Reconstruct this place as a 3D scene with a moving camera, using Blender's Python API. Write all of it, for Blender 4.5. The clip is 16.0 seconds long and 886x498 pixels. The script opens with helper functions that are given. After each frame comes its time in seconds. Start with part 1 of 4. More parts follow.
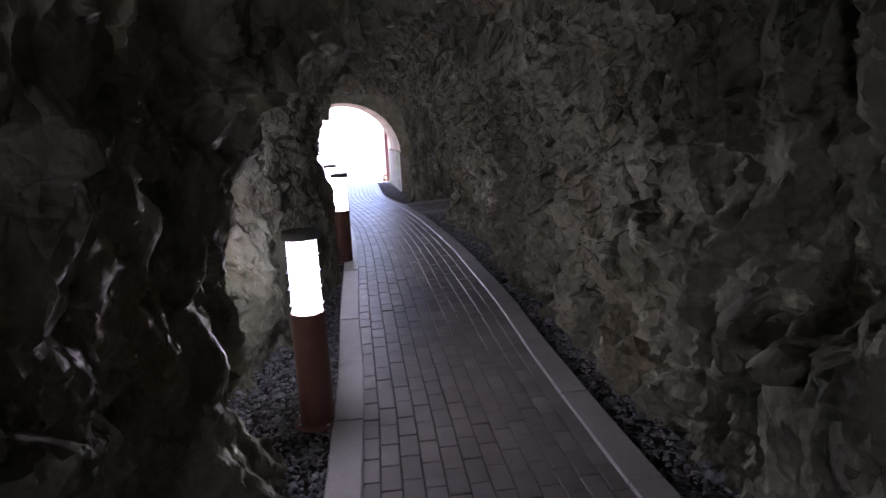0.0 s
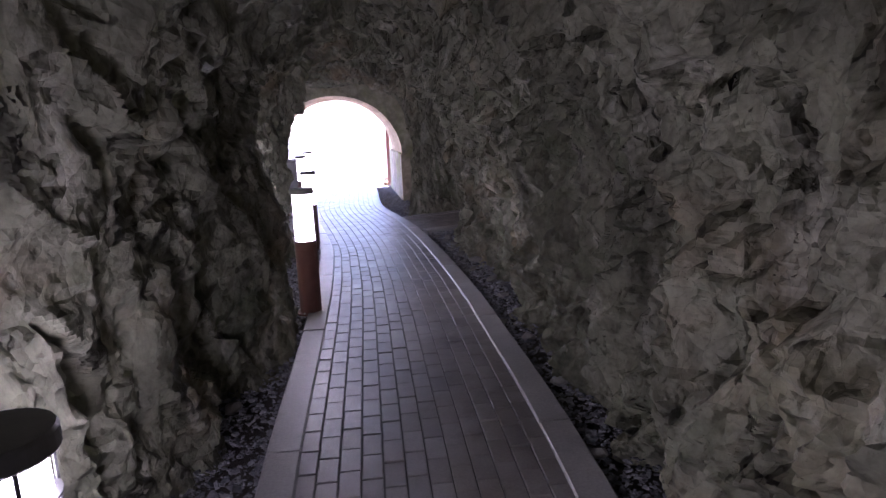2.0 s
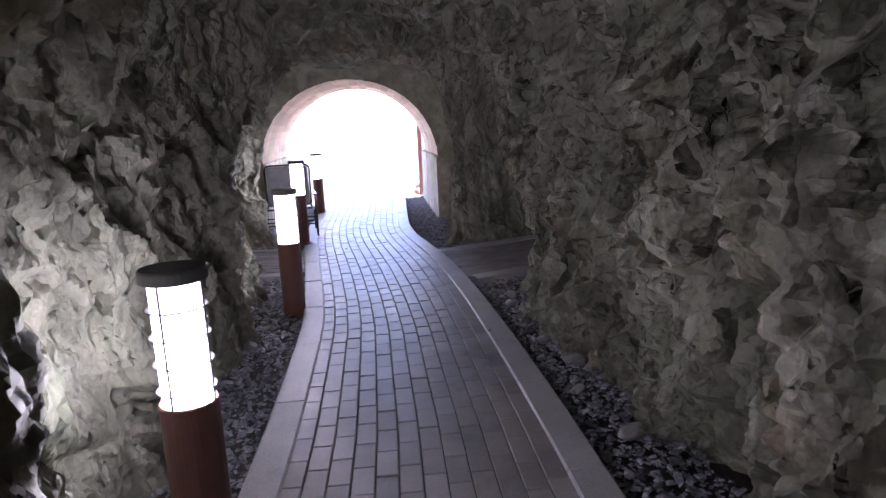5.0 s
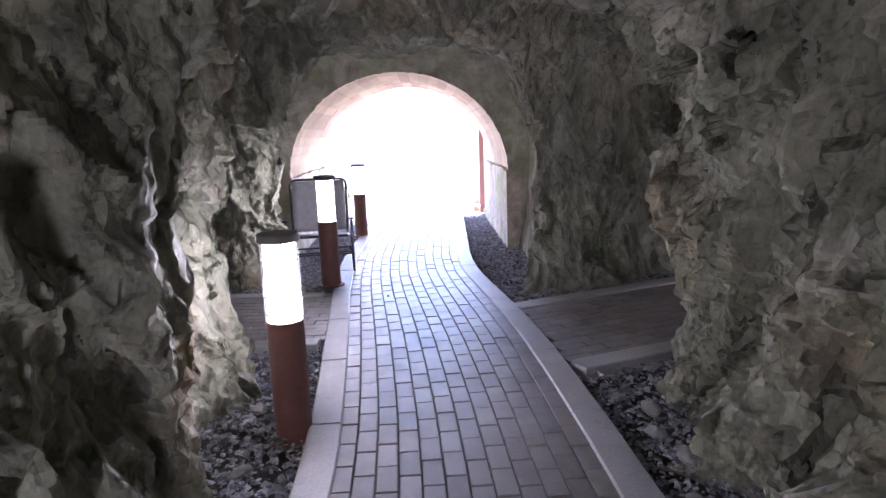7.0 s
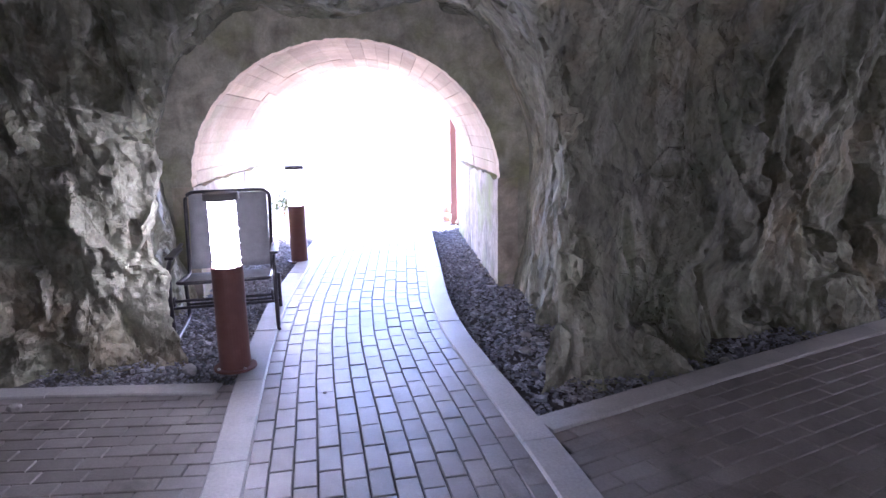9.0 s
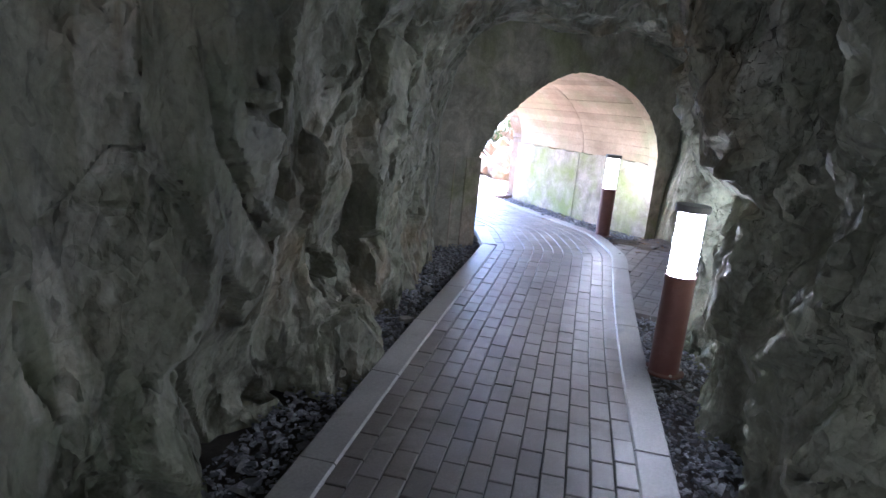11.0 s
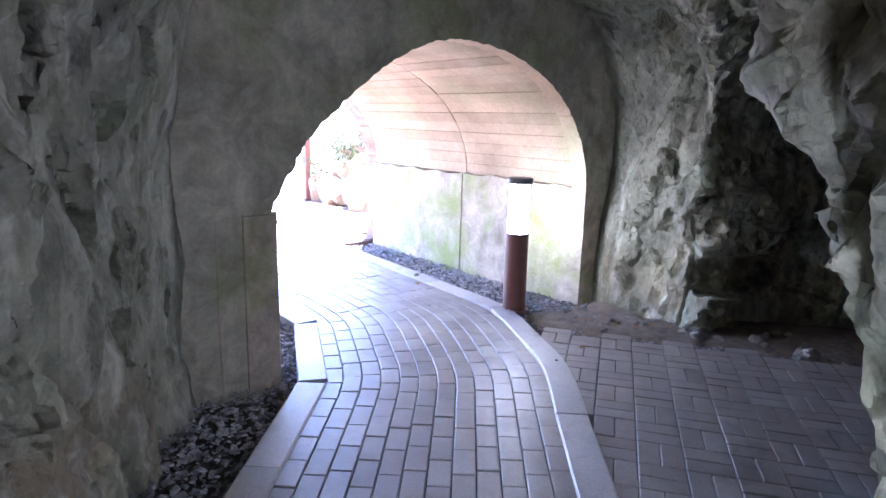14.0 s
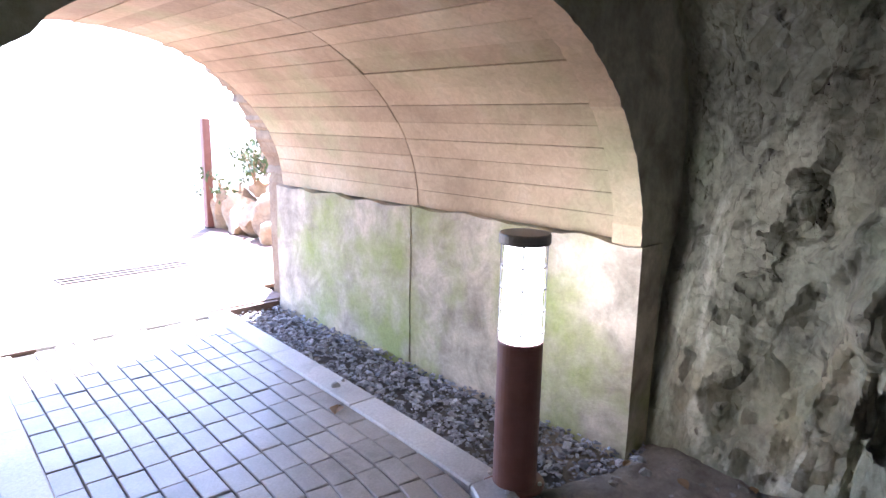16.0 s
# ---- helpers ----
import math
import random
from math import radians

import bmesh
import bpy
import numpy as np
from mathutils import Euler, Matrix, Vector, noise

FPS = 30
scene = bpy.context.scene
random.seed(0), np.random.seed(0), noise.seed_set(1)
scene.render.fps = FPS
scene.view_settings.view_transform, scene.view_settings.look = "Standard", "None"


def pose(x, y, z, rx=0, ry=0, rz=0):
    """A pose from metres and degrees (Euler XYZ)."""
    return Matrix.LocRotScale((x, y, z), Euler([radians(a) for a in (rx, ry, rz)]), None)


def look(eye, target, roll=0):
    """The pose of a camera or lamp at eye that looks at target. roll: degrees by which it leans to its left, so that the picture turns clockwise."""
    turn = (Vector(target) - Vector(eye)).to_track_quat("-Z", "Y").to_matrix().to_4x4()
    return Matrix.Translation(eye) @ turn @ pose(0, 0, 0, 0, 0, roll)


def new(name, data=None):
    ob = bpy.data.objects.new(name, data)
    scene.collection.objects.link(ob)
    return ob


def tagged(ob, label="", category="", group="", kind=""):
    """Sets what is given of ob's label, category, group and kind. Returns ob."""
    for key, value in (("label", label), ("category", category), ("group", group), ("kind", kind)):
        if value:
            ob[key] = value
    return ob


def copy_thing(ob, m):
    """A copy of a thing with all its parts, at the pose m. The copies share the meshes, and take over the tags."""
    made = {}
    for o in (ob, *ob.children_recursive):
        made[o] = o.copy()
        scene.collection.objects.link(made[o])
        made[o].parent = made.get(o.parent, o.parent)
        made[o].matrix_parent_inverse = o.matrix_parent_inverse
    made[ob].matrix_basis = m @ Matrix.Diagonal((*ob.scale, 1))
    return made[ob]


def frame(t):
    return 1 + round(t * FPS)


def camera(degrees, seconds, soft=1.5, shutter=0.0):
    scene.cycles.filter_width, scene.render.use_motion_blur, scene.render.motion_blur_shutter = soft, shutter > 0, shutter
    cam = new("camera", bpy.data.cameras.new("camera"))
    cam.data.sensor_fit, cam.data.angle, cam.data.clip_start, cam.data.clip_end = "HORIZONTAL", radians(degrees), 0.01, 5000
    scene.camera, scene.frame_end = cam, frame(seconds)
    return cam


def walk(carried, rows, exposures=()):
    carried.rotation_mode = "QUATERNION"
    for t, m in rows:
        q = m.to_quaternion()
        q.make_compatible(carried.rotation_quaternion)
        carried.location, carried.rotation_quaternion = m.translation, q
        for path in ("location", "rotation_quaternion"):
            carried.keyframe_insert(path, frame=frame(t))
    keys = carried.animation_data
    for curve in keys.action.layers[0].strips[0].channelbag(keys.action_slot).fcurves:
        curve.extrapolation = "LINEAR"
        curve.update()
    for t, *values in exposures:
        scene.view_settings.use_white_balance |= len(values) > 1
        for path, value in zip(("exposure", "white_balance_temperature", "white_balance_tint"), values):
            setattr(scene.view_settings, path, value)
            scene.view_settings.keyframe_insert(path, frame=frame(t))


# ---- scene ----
cam = camera(70.8, 16.0)
METRES, EYE, TILT, LEAN, TURN = 17.4, 1.5, 0.0, 0.0, -9.5
ROWS = [
    (0.0, 0.0, 0.0, 0.0, -0.55, -11.17, 2.8),
    (0.5, 0.0017, 0.0315, -0.002, 0.01, -11.38, 2.04),
    (1.0, 0.0006, 0.0623, -0.0013, 0.11, -11.24, 2.04),
    (1.5, 0.0011, 0.0934, -0.0012, -0.01, -11.3, 2.1),
    (2.0, 0.0022, 0.1242, -0.0015, 0.32, -11.23, 2.34),
    (2.5, -0.0007, 0.1536, -0.0013, 0.42, -11.37, 2.33),
    (3.0, -0.0003, 0.1858, -0.0016, 0.47, -11.51, 2.19),
    (3.5, -0.0058, 0.2142, -0.0016, 0.59, -11.52, 2.21),
    (4.0, -0.0061, 0.247, -0.0032, 1.05, -11.62, 2.35),
    (6.5, -0.0263, 0.3967, -0.0066, 7.34, -10.41, 2.14),
    (7.0, -0.0327, 0.4256, -0.0063, 8.25, -10.44, 2.11),
    (7.5, -0.0352, 0.4563, -0.0058, 9.85, -10.42, 2.45),
    (8.0, -0.0441, 0.4858, -0.0059, 10.54, -10.43, 2.49),
    (8.5, -0.0478, 0.5186, -0.0057, 10.29, -10.67, 2.48),
    (9.0, -0.0555, 0.548, -0.006, 4.4, -11.12, 1.13),
    (9.5, -0.0558, 0.5779, -0.0062, -8.05, -11.73, -1.54),
    (10.0, -0.0539, 0.6058, -0.005, -25.15, -12.43, -4.79),
    (12.5, 0.0423, 0.7114, -0.0015, -55.27, -12.61, -3.0),
    (13.0, 0.0737, 0.7261, -0.0027, -56.39, -12.35, -2.47),
    (13.5, 0.1013, 0.7449, -0.0026, -56.59, -12.15, -1.97),
    (14.0, 0.1317, 0.7613, -0.0037, -56.9, -11.72, -1.46),
    (14.5, 0.1599, 0.7822, -0.0044, -57.25, -11.57, -1.02),
    (15.0, 0.1897, 0.8001, -0.0054, -58.89, -11.48, -0.99),
    (15.5, 0.2225, 0.8166, -0.0052, -60.51, -11.52, -1.11),
    (16.0, 0.2516, 0.8325, -0.0048, -61.29, -11.4, -1.07),
]
walk(cam, [(t, pose(0, 0, EYE, TILT, LEAN, TURN) @ pose(METRES * x, METRES * y, METRES * z, 90 + pitch, roll, yaw)) for t, x, y, z, yaw, pitch, roll in ROWS],
     [(0.0, 3.35, 5650, 40), (2.5, 3.74, 5600, 46), (4.0, 3.55, 5550, 44), (6.5, 4.18, 5650, 38), (9.0, 4.5, 5300, 42), (10.0, 4.36, 5250, 34), (12.5, 4.64, 4980, 18), (13.5, 4.75, 5030, 25), (14.5, 4.6, 5080, 33), (15.5, 4.31, 5350, 29), (16.0, 3.8, 5600, 26)])

from mathutils import kdtree

# ---- world and light ----
world = bpy.data.worlds.new("world")
scene.world = world
world.use_nodes = True
sky = world.node_tree.nodes.new("ShaderNodeTexSky")
sky.sky_type, sky.sun_disc = "NISHITA", False
sky.sun_elevation, sky.sun_rotation = radians(58), radians(65)
back = world.node_tree.nodes["Background"]
back.inputs["Strength"].default_value = 0.15
world.node_tree.links.new(sky.outputs["Color"], back.inputs["Color"])
sun_data = bpy.data.lights.new("sun", "SUN")
sun_data.energy, sun_data.angle, sun_data.color = 5.0, radians(0.5), (1.0, 0.95, 0.88)
sun = new("sun", sun_data)
az, el = radians(65), radians(58)
SUN_FROM = Vector((math.sin(az) * math.cos(el), math.cos(az) * math.cos(el), math.sin(el)))
sun.matrix_world = look(SUN_FROM * 40, (0, 0, 0))
LAMP_GLOW = 3.4


# ---- materials ----
def material(name, rough=0.8, metal=0.0):
    m = bpy.data.materials.new(name)
    m.use_nodes = True
    b = m.node_tree.nodes["Principled BSDF"]
    b.inputs["Roughness"].default_value, b.inputs["Metallic"].default_value = rough, metal
    return m, m.node_tree, b


def node(t, kind, **values):
    n = t.nodes.new(kind)
    for k, v in values.items():
        n.inputs[k.replace("_", " ")].default_value = v
    return n


def ramp(t, fac, stops):
    r = t.nodes.new("ShaderNodeValToRGB")
    e = r.color_ramp.elements
    while len(e) < len(stops):
        e.new(0.5)
    for el_, (p, c) in zip(e, stops):
        el_.position, el_.color = p, (*c, 1) if len(c) == 3 else c
    t.links.new(fac, r.inputs["Fac"])
    return r.outputs["Color"]


def mix(t, fac, a, b, kind="MIX"):
    n = t.nodes.new("ShaderNodeMix")
    n.data_type, n.blend_type = "RGBA", kind
    for key, v in ((0, fac), (6, a), (7, b)):
        if isinstance(v, (int, float)):
            n.inputs[key].default_value = v
        elif isinstance(v, tuple):
            n.inputs[key].default_value = (*v, 1)
        else:
            t.links.new(v, n.inputs[key])
    return n.outputs[2]


def place(t, scale=(1, 1, 1), rot=(0, 0, 0)):
    g = t.nodes.new("ShaderNodeNewGeometry")
    m = t.nodes.new("ShaderNodeMapping")
    m.inputs["Scale"].default_value, m.inputs["Rotation"].default_value = scale, rot
    t.links.new(g.outputs["Position"], m.inputs["Vector"])
    return m.outputs["Vector"]


def noise_out(t, vec, scale, detail=4.0, rough=0.55, out="Fac", distort=0.0):
    n = node(t, "ShaderNodeTexNoise", Scale=scale, Detail=detail, Roughness=rough, Distortion=distort)
    t.links.new(vec, n.inputs["Vector"])
    return n.outputs[out]


def bump(t, b, height, strength, distance, under=None):
    n = node(t, "ShaderNodeBump", Strength=strength, Distance=distance)
    t.links.new(height, n.inputs["Height"])
    if under:
        t.links.new(under, n.inputs["Normal"])
    t.links.new(n.outputs["Normal"], b.inputs["Normal"])
    return n.outputs["Normal"]


def broken_flats(t, vec, scale, slope, step):
    """Height of irregular cells, each a flat that leans its own way."""
    v = node(t, "ShaderNodeTexVoronoi", Scale=scale)
    t.links.new(vec, v.inputs["Vector"])
    off, way, dot = (t.nodes.new("ShaderNodeVectorMath") for _ in range(3))
    off.operation, way.operation, dot.operation = "SUBTRACT", "SUBTRACT", "DOT_PRODUCT"
    t.links.new(vec, off.inputs[0])
    t.links.new(v.outputs["Position"], off.inputs[1])
    t.links.new(v.outputs["Color"], way.inputs[0])
    way.inputs[1].default_value = (0.5, 0.5, 0.5)
    t.links.new(off.outputs["Vector"], dot.inputs[0])
    t.links.new(way.outputs["Vector"], dot.inputs[1])
    lean = t.nodes.new("ShaderNodeMath")
    lean.operation = "MULTIPLY"
    lean.inputs[1].default_value = slope
    t.links.new(dot.outputs["Value"], lean.inputs[0])
    both = t.nodes.new("ShaderNodeMath")
    both.operation = "MULTIPLY_ADD"
    both.inputs[1].default_value = step
    t.links.new(v.outputs["Color"], both.inputs[0])
    t.links.new(lean.outputs[0], both.inputs[2])
    return both.outputs[0]


def rock_material():
    m, t, b = material("blasted_rock", 0.6)
    b.inputs["Specular IOR Level"].default_value = 0.25
    p = place(t)
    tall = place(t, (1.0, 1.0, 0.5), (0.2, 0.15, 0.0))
    big = noise_out(t, tall, 1.1, 5, 0.6, distort=0.5)
    col = ramp(t, big, [(0.30, (0.15, 0.153, 0.105)), (0.47, (0.235, 0.238, 0.168)), (0.60, (0.31, 0.31, 0.222)), (0.74, (0.42, 0.41, 0.305))])
    cells = node(t, "ShaderNodeTexVoronoi", Scale=4.5)
    t.links.new(tall, cells.inputs["Vector"])
    col = mix(t, 0.28, col, ramp(t, cells.outputs["Color"], [(0.0, (0.13, 0.133, 0.10)), (1.0, (0.50, 0.50, 0.375))]))
    warm = ramp(t, noise_out(t, p, 1.0, 5, 0.6), [(0.55, (0, 0, 0)), (0.70, (0.55, 0.55, 0.55))])
    col = mix(t, warm, col, (0.33, 0.235, 0.135))
    green = ramp(t, noise_out(t, p, 1.7, 5, 0.62), [(0.54, (0, 0, 0)), (0.70, (0.5, 0.5, 0.5))])
    col = mix(t, green, col, (0.165, 0.21, 0.12))
    # tall pale streaks: light mineral, plus lamplight on ridges put into the colour
    pale = ramp(t, noise_out(t, place(t, (1.0, 1.0, 0.3), (0.15, 0.1, 0.0)), 4.6, 5, 0.6, distort=0.3), [(0.57, (0, 0, 0)), (0.65, (0.6, 0.6, 0.6))])
    col = mix(t, pale, col, (0.52, 0.50, 0.40))
    veins = noise_out(t, place(t, (1.0, 1.0, 0.45), (0.25, 0.5, 0.3)), 1.9, 6, 0.6, distort=0.7)
    col = mix(t, ramp(t, veins, [(0.485, (0, 0, 0)), (0.5, (0.22, 0.22, 0.22)), (0.515, (0, 0, 0))]), col, (0.06, 0.054, 0.044))
    fine = noise_out(t, p, 38, 7, 0.72)
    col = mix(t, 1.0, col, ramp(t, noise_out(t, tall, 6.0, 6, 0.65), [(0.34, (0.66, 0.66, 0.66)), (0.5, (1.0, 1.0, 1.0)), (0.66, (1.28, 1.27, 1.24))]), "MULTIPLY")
    col = mix(t, 0.35, col, ramp(t, fine, [(0.3, (0.55, 0.55, 0.55)), (0.7, (1.35, 1.35, 1.35))]), "MULTIPLY")
    t.links.new(col, b.inputs["Base Color"])
    r = ramp(t, noise_out(t, p, 5, 3), [(0.38, (0.58, 0.58, 0.58)), (0.6, (0.88, 0.88, 0.88))])
    t.links.new(r, b.inputs["Roughness"])
    bend = node(t, "ShaderNodeTexNoise", Scale=6.0, Detail=3.0)
    t.links.new(p, bend.inputs["Vector"])
    warped = t.nodes.new("ShaderNodeVectorMath")
    warped.operation = "MULTIPLY_ADD"
    t.links.new(bend.outputs["Color"], warped.inputs[0])
    warped.inputs[1].default_value = (0.09, 0.09, 0.09)
    t.links.new(tall, warped.inputs[2])
    n0 = bump(t, b, broken_flats(t, warped.outputs[0], 6.0, 1.1, 0.007), 1.0, 1.0)
    n1 = bump(t, b, broken_flats(t, warped.outputs[0], 14.0, 1.5, 0.004), 0.9, 1.0, n0)
    n2 = bump(t, b, broken_flats(t, warped.outputs[0], 38.0, 0.7, 0.001), 0.7, 1.0, n1)
    n3 = bump(t, b, noise_out(t, p, 9, 6, 0.62, distort=0.1), 0.4, 0.03, n2)
    bump(t, b, fine, 0.22, 0.008, n3)
    return m


def stone_like(name, lo, hi, scale, rough=0.85, grain=60.0, strength=0.3, dist=0.004, stain=None, rand=0.0, random_kind="object"):
    """Masonry-like surface: soft patches, grain, stains and relief."""
    m, t, b = material(name, rough)
    p = place(t)
    col = ramp(t, noise_out(t, p, scale, 5, 0.6), [(0.3, lo), (0.7, hi)])
    if rand:
        src = t.nodes.new("ShaderNodeObjectInfo").outputs["Random"] if random_kind == "object" else t.nodes.new("ShaderNodeNewGeometry").outputs["Random Per Island"]
        col = mix(t, 1.0, col, ramp(t, src, [(0.0, (1 - rand, 1 - rand * 0.95, 1 - rand * 0.9)), (0.5, (1, 0.98, 0.96)), (1.0, (1 + rand, 1 + rand, 1 + rand * 1.05))]), "MULTIPLY")
    if stain:
        s = ramp(t, noise_out(t, p, stain[1], 5, 0.65, distort=0.5), [(stain[2], (0, 0, 0)), (stain[2] + 0.18, (0.8, 0.8, 0.8))])
        col = mix(t, s, col, stain[0])
    g = noise_out(t, p, grain, 6, 0.7)
    col = mix(t, 0.6, col, ramp(t, g, [(0.3, (0.7, 0.7, 0.7)), (0.7, (1.25, 1.25, 1.25))]), "MULTIPLY")
    t.links.new(col, b.inputs["Base Color"])
    bump(t, b, g, strength, dist)
    return m


def board_concrete():
    m, t, b = material("board_formed_concrete", 0.82)
    p = place(t)
    col = ramp(t, noise_out(t, p, 1.6, 5, 0.6), [(0.3, (0.40, 0.30, 0.19)), (0.55, (0.55, 0.43, 0.285)), (0.75, (0.66, 0.57, 0.42))])
    col = mix(t, 1.0, col, ramp(t, t.nodes.new("ShaderNodeNewGeometry").outputs["Random Per Island"], [(0, (0.80, 0.77, 0.74)), (1, (1.15, 1.14, 1.12))]), "MULTIPLY")
    axis = place(t, (1, 1, 1), (0, 0, 0))
    moss = ramp(t, noise_out(t, p, 1.1, 4, 0.6), [(0.52, (0, 0, 0)), (0.72, (0.6, 0.6, 0.6))])
    col = mix(t, moss, col, (0.33, 0.36, 0.18))
    grain = noise_out(t, axis, 26, 6, 0.7, distort=1.2)
    col = mix(t, 0.6, col, ramp(t, grain, [(0.3, (0.72, 0.7, 0.68)), (0.7, (1.2, 1.2, 1.2))]), "MULTIPLY")
    t.links.new(col, b.inputs["Base Color"])
    bump(t, b, grain, 0.3, 0.006)
    return m


def wall_concrete(name, lo, hi, moss_amount, streak=0.5):
    m, t, b = material(name, 0.85)
    p = place(t)
    drip = place(t, (3.0, 3.0, 0.8))
    col = ramp(t, noise_out(t, p, 2.2, 6, 0.65), [(0.3, lo), (0.7, hi)])
    col = mix(t, ramp(t, noise_out(t, drip, 1.6, 5, 0.6), [(0.5, (0, 0, 0)), (0.72, (streak, streak, streak))]), col, (0.13, 0.115, 0.095))
    col = mix(t, 1.0, col, ramp(t, noise_out(t, p, 5.0, 6, 0.65, distort=0.6), [(0.32, (0.62, 0.62, 0.60)), (0.62, (1.22, 1.22, 1.2))]), "MULTIPLY")
    col = mix(t, ramp(t, noise_out(t, p, 1.5, 5, 0.6), [(0.47, (0, 0, 0)), (0.66, (moss_amount, moss_amount, moss_amount))]), col, (0.29, 0.33, 0.11))
    fine = noise_out(t, p, 45, 6, 0.7)
    col = mix(t, 0.5, col, ramp(t, fine, [(0.3, (0.7, 0.7, 0.7)), (0.7, (1.2, 1.2, 1.2))]), "MULTIPLY")
    t.links.new(col, b.inputs["Base Color"])
    n1 = bump(t, b, noise_out(t, p, 7, 6, 0.6), 0.5, 0.03)
    bump(t, b, fine, 0.3, 0.005, n1)
    return m


def painted(name, colour, rough, metal=0.0, wear=0.25):
    m, t, b = material(name, rough, metal)
    p = place(t)
    col = mix(t, ramp(t, noise_out(t, p, 14, 5, 0.65), [(0.45, (0, 0, 0)), (0.75, (wear, wear, wear))]), colour, tuple(min(1, c * 1.7 + 0.03) for c in colour))
    t.links.new(col, b.inputs["Base Color"])
    bump(t, b, noise_out(t, p, 120, 3), 0.12, 0.001)
    return m


def wood(name, lo, hi, stretch):
    m, t, b = material(name, 0.7)
    p = place(t, stretch)
    g = noise_out(t, p, 9, 6, 0.65, distort=0.8)
    col = ramp(t, g, [(0.3, lo), (0.7, hi)])
    col = mix(t, 1.0, col, ramp(t, t.nodes.new("ShaderNodeObjectInfo").outputs["Random"], [(0, (0.8, 0.8, 0.8)), (1, (1.15, 1.12, 1.1))]), "MULTIPLY")
    t.links.new(col, b.inputs["Base Color"])
    bump(t, b, g, 0.3, 0.004)
    return m


def glowing(name, colour, strength):
    """Frosted glass lit from a source low inside it."""
    m, t, b = material(name, 0.3)
    b.inputs["Base Color"].default_value = (0.9, 0.9, 0.88, 1)
    b.inputs["Emission Color"].default_value = (*colour, 1)
    xyz, fall = t.nodes.new("ShaderNodeSeparateXYZ"), t.nodes.new("ShaderNodeMapRange")
    t.links.new(t.nodes.new("ShaderNodeTexCoord").outputs["Object"], xyz.inputs[0])
    t.links.new(xyz.outputs["Z"], fall.inputs["Value"])
    for k, v in (("From Min", 0.62), ("From Max", 0.98), ("To Min", strength * 1.6), ("To Max", strength * 0.35)):
        fall.inputs[k].default_value = v
    t.links.new(fall.outputs["Result"], b.inputs["Emission Strength"])
    return m


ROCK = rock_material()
PAVER = stone_like("grey_concrete_paver", (0.19, 0.175, 0.16), (0.29, 0.27, 0.25), 3.0, 0.45, 90, 0.35, 0.002, ((0.11, 0.105, 0.095), 2.3, 0.55), 0.16)
PAVER_REST = stone_like("grey_concrete_paver_far", (0.19, 0.175, 0.16), (0.29, 0.27, 0.25), 3.0, 0.45, 90, 0.35, 0.002, ((0.11, 0.105, 0.095), 2.3, 0.55), 0.16, "island")
KERB = stone_like("pale_concrete_kerb", (0.36, 0.355, 0.34), (0.47, 0.465, 0.45), 2.5, 0.5, 70, 0.3, 0.002, ((0.25, 0.24, 0.22), 4.0, 0.58), 0.06)
GRAVEL = stone_like("slate_gravel", (0.17, 0.175, 0.19), (0.35, 0.355, 0.37), 20.0, 0.75, 80, 0.3, 0.003, None, 0.45, "island")
EARTH = stone_like("stony_earth", (0.06, 0.055, 0.05), (0.13, 0.12, 0.105), 6.0, 0.95, 40, 0.8, 0.02)
SAND = stone_like("joint_sand", (0.045, 0.042, 0.038), (0.075, 0.07, 0.063), 8.0, 0.95, 80, 0.5, 0.004)
BOARD = board_concrete()
SIDEWALL = wall_concrete("stained_pale_concrete", (0.38, 0.325, 0.245), (0.57, 0.50, 0.39), 0.95)
FACE = wall_concrete("grey_portal_concrete", (0.30, 0.29, 0.22), (0.54, 0.51, 0.39), 0.5, 0.4)
POST = painted("red_brown_paint", (0.165, 0.072, 0.056), 0.45)
CAP = painted("dark_grey_metal", (0.17, 0.17, 0.165), 0.45, 0.3)
WIRE = painted("grey_steel", (0.55, 0.55, 0.53), 0.4, 0.7)
CAGE = painted("dull_cage_steel", (0.10, 0.10, 0.098), 0.5, 0.6)
GLASS = glowing("lit_frosted_glass", (1.0, 0.98, 0.92), LAMP_GLOW)
BLACK_TUBE = painted("black_tube", (0.03, 0.027, 0.027), 0.4, 0.4)
MESH_CLOTH = stone_like("grey_mesh_fabric", (0.20, 0.20, 0.20), (0.26, 0.26, 0.26), 12.0, 0.9, 200, 0.4, 0.002)
DECK = wood("brown_deck_board", (0.09, 0.055, 0.04), (0.17, 0.11, 0.08), (1, 1, 1))
IRON = painted("dark_iron", (0.022, 0.02, 0.018), 0.6, 0.5)
CLIFF = stone_like("orange_cliff_stone", (0.24, 0.15, 0.08), (0.46, 0.36, 0.24), 3.0, 0.85, 25, 0.7, 0.02, ((0.12, 0.1, 0.08), 3.0, 0.55), 0.3)
LEAF = stone_like("green_leaf", (0.05, 0.09, 0.03), (0.10, 0.14, 0.05), 10.0, 0.6, 60, 0.2, 0.002, None, 0.3, "island")
DEAD_LEAF = painted("dry_brown_leaf", (0.24, 0.15, 0.075), 0.8)


# ---- mesh helpers ----
def part(name, bm, mat, parent=None, label="", smooth=False):
    """Links a bmesh as one mesh object, under parent if one is given."""
    me = bpy.data.meshes.new(name)
    bm.to_mesh(me)
    bm.free()
    me.materials.append(mat)
    if smooth:
        me.shade_smooth()
    ob = new(name, me)
    ob.parent = parent
    if label:
        tagged(ob, label)
    return ob


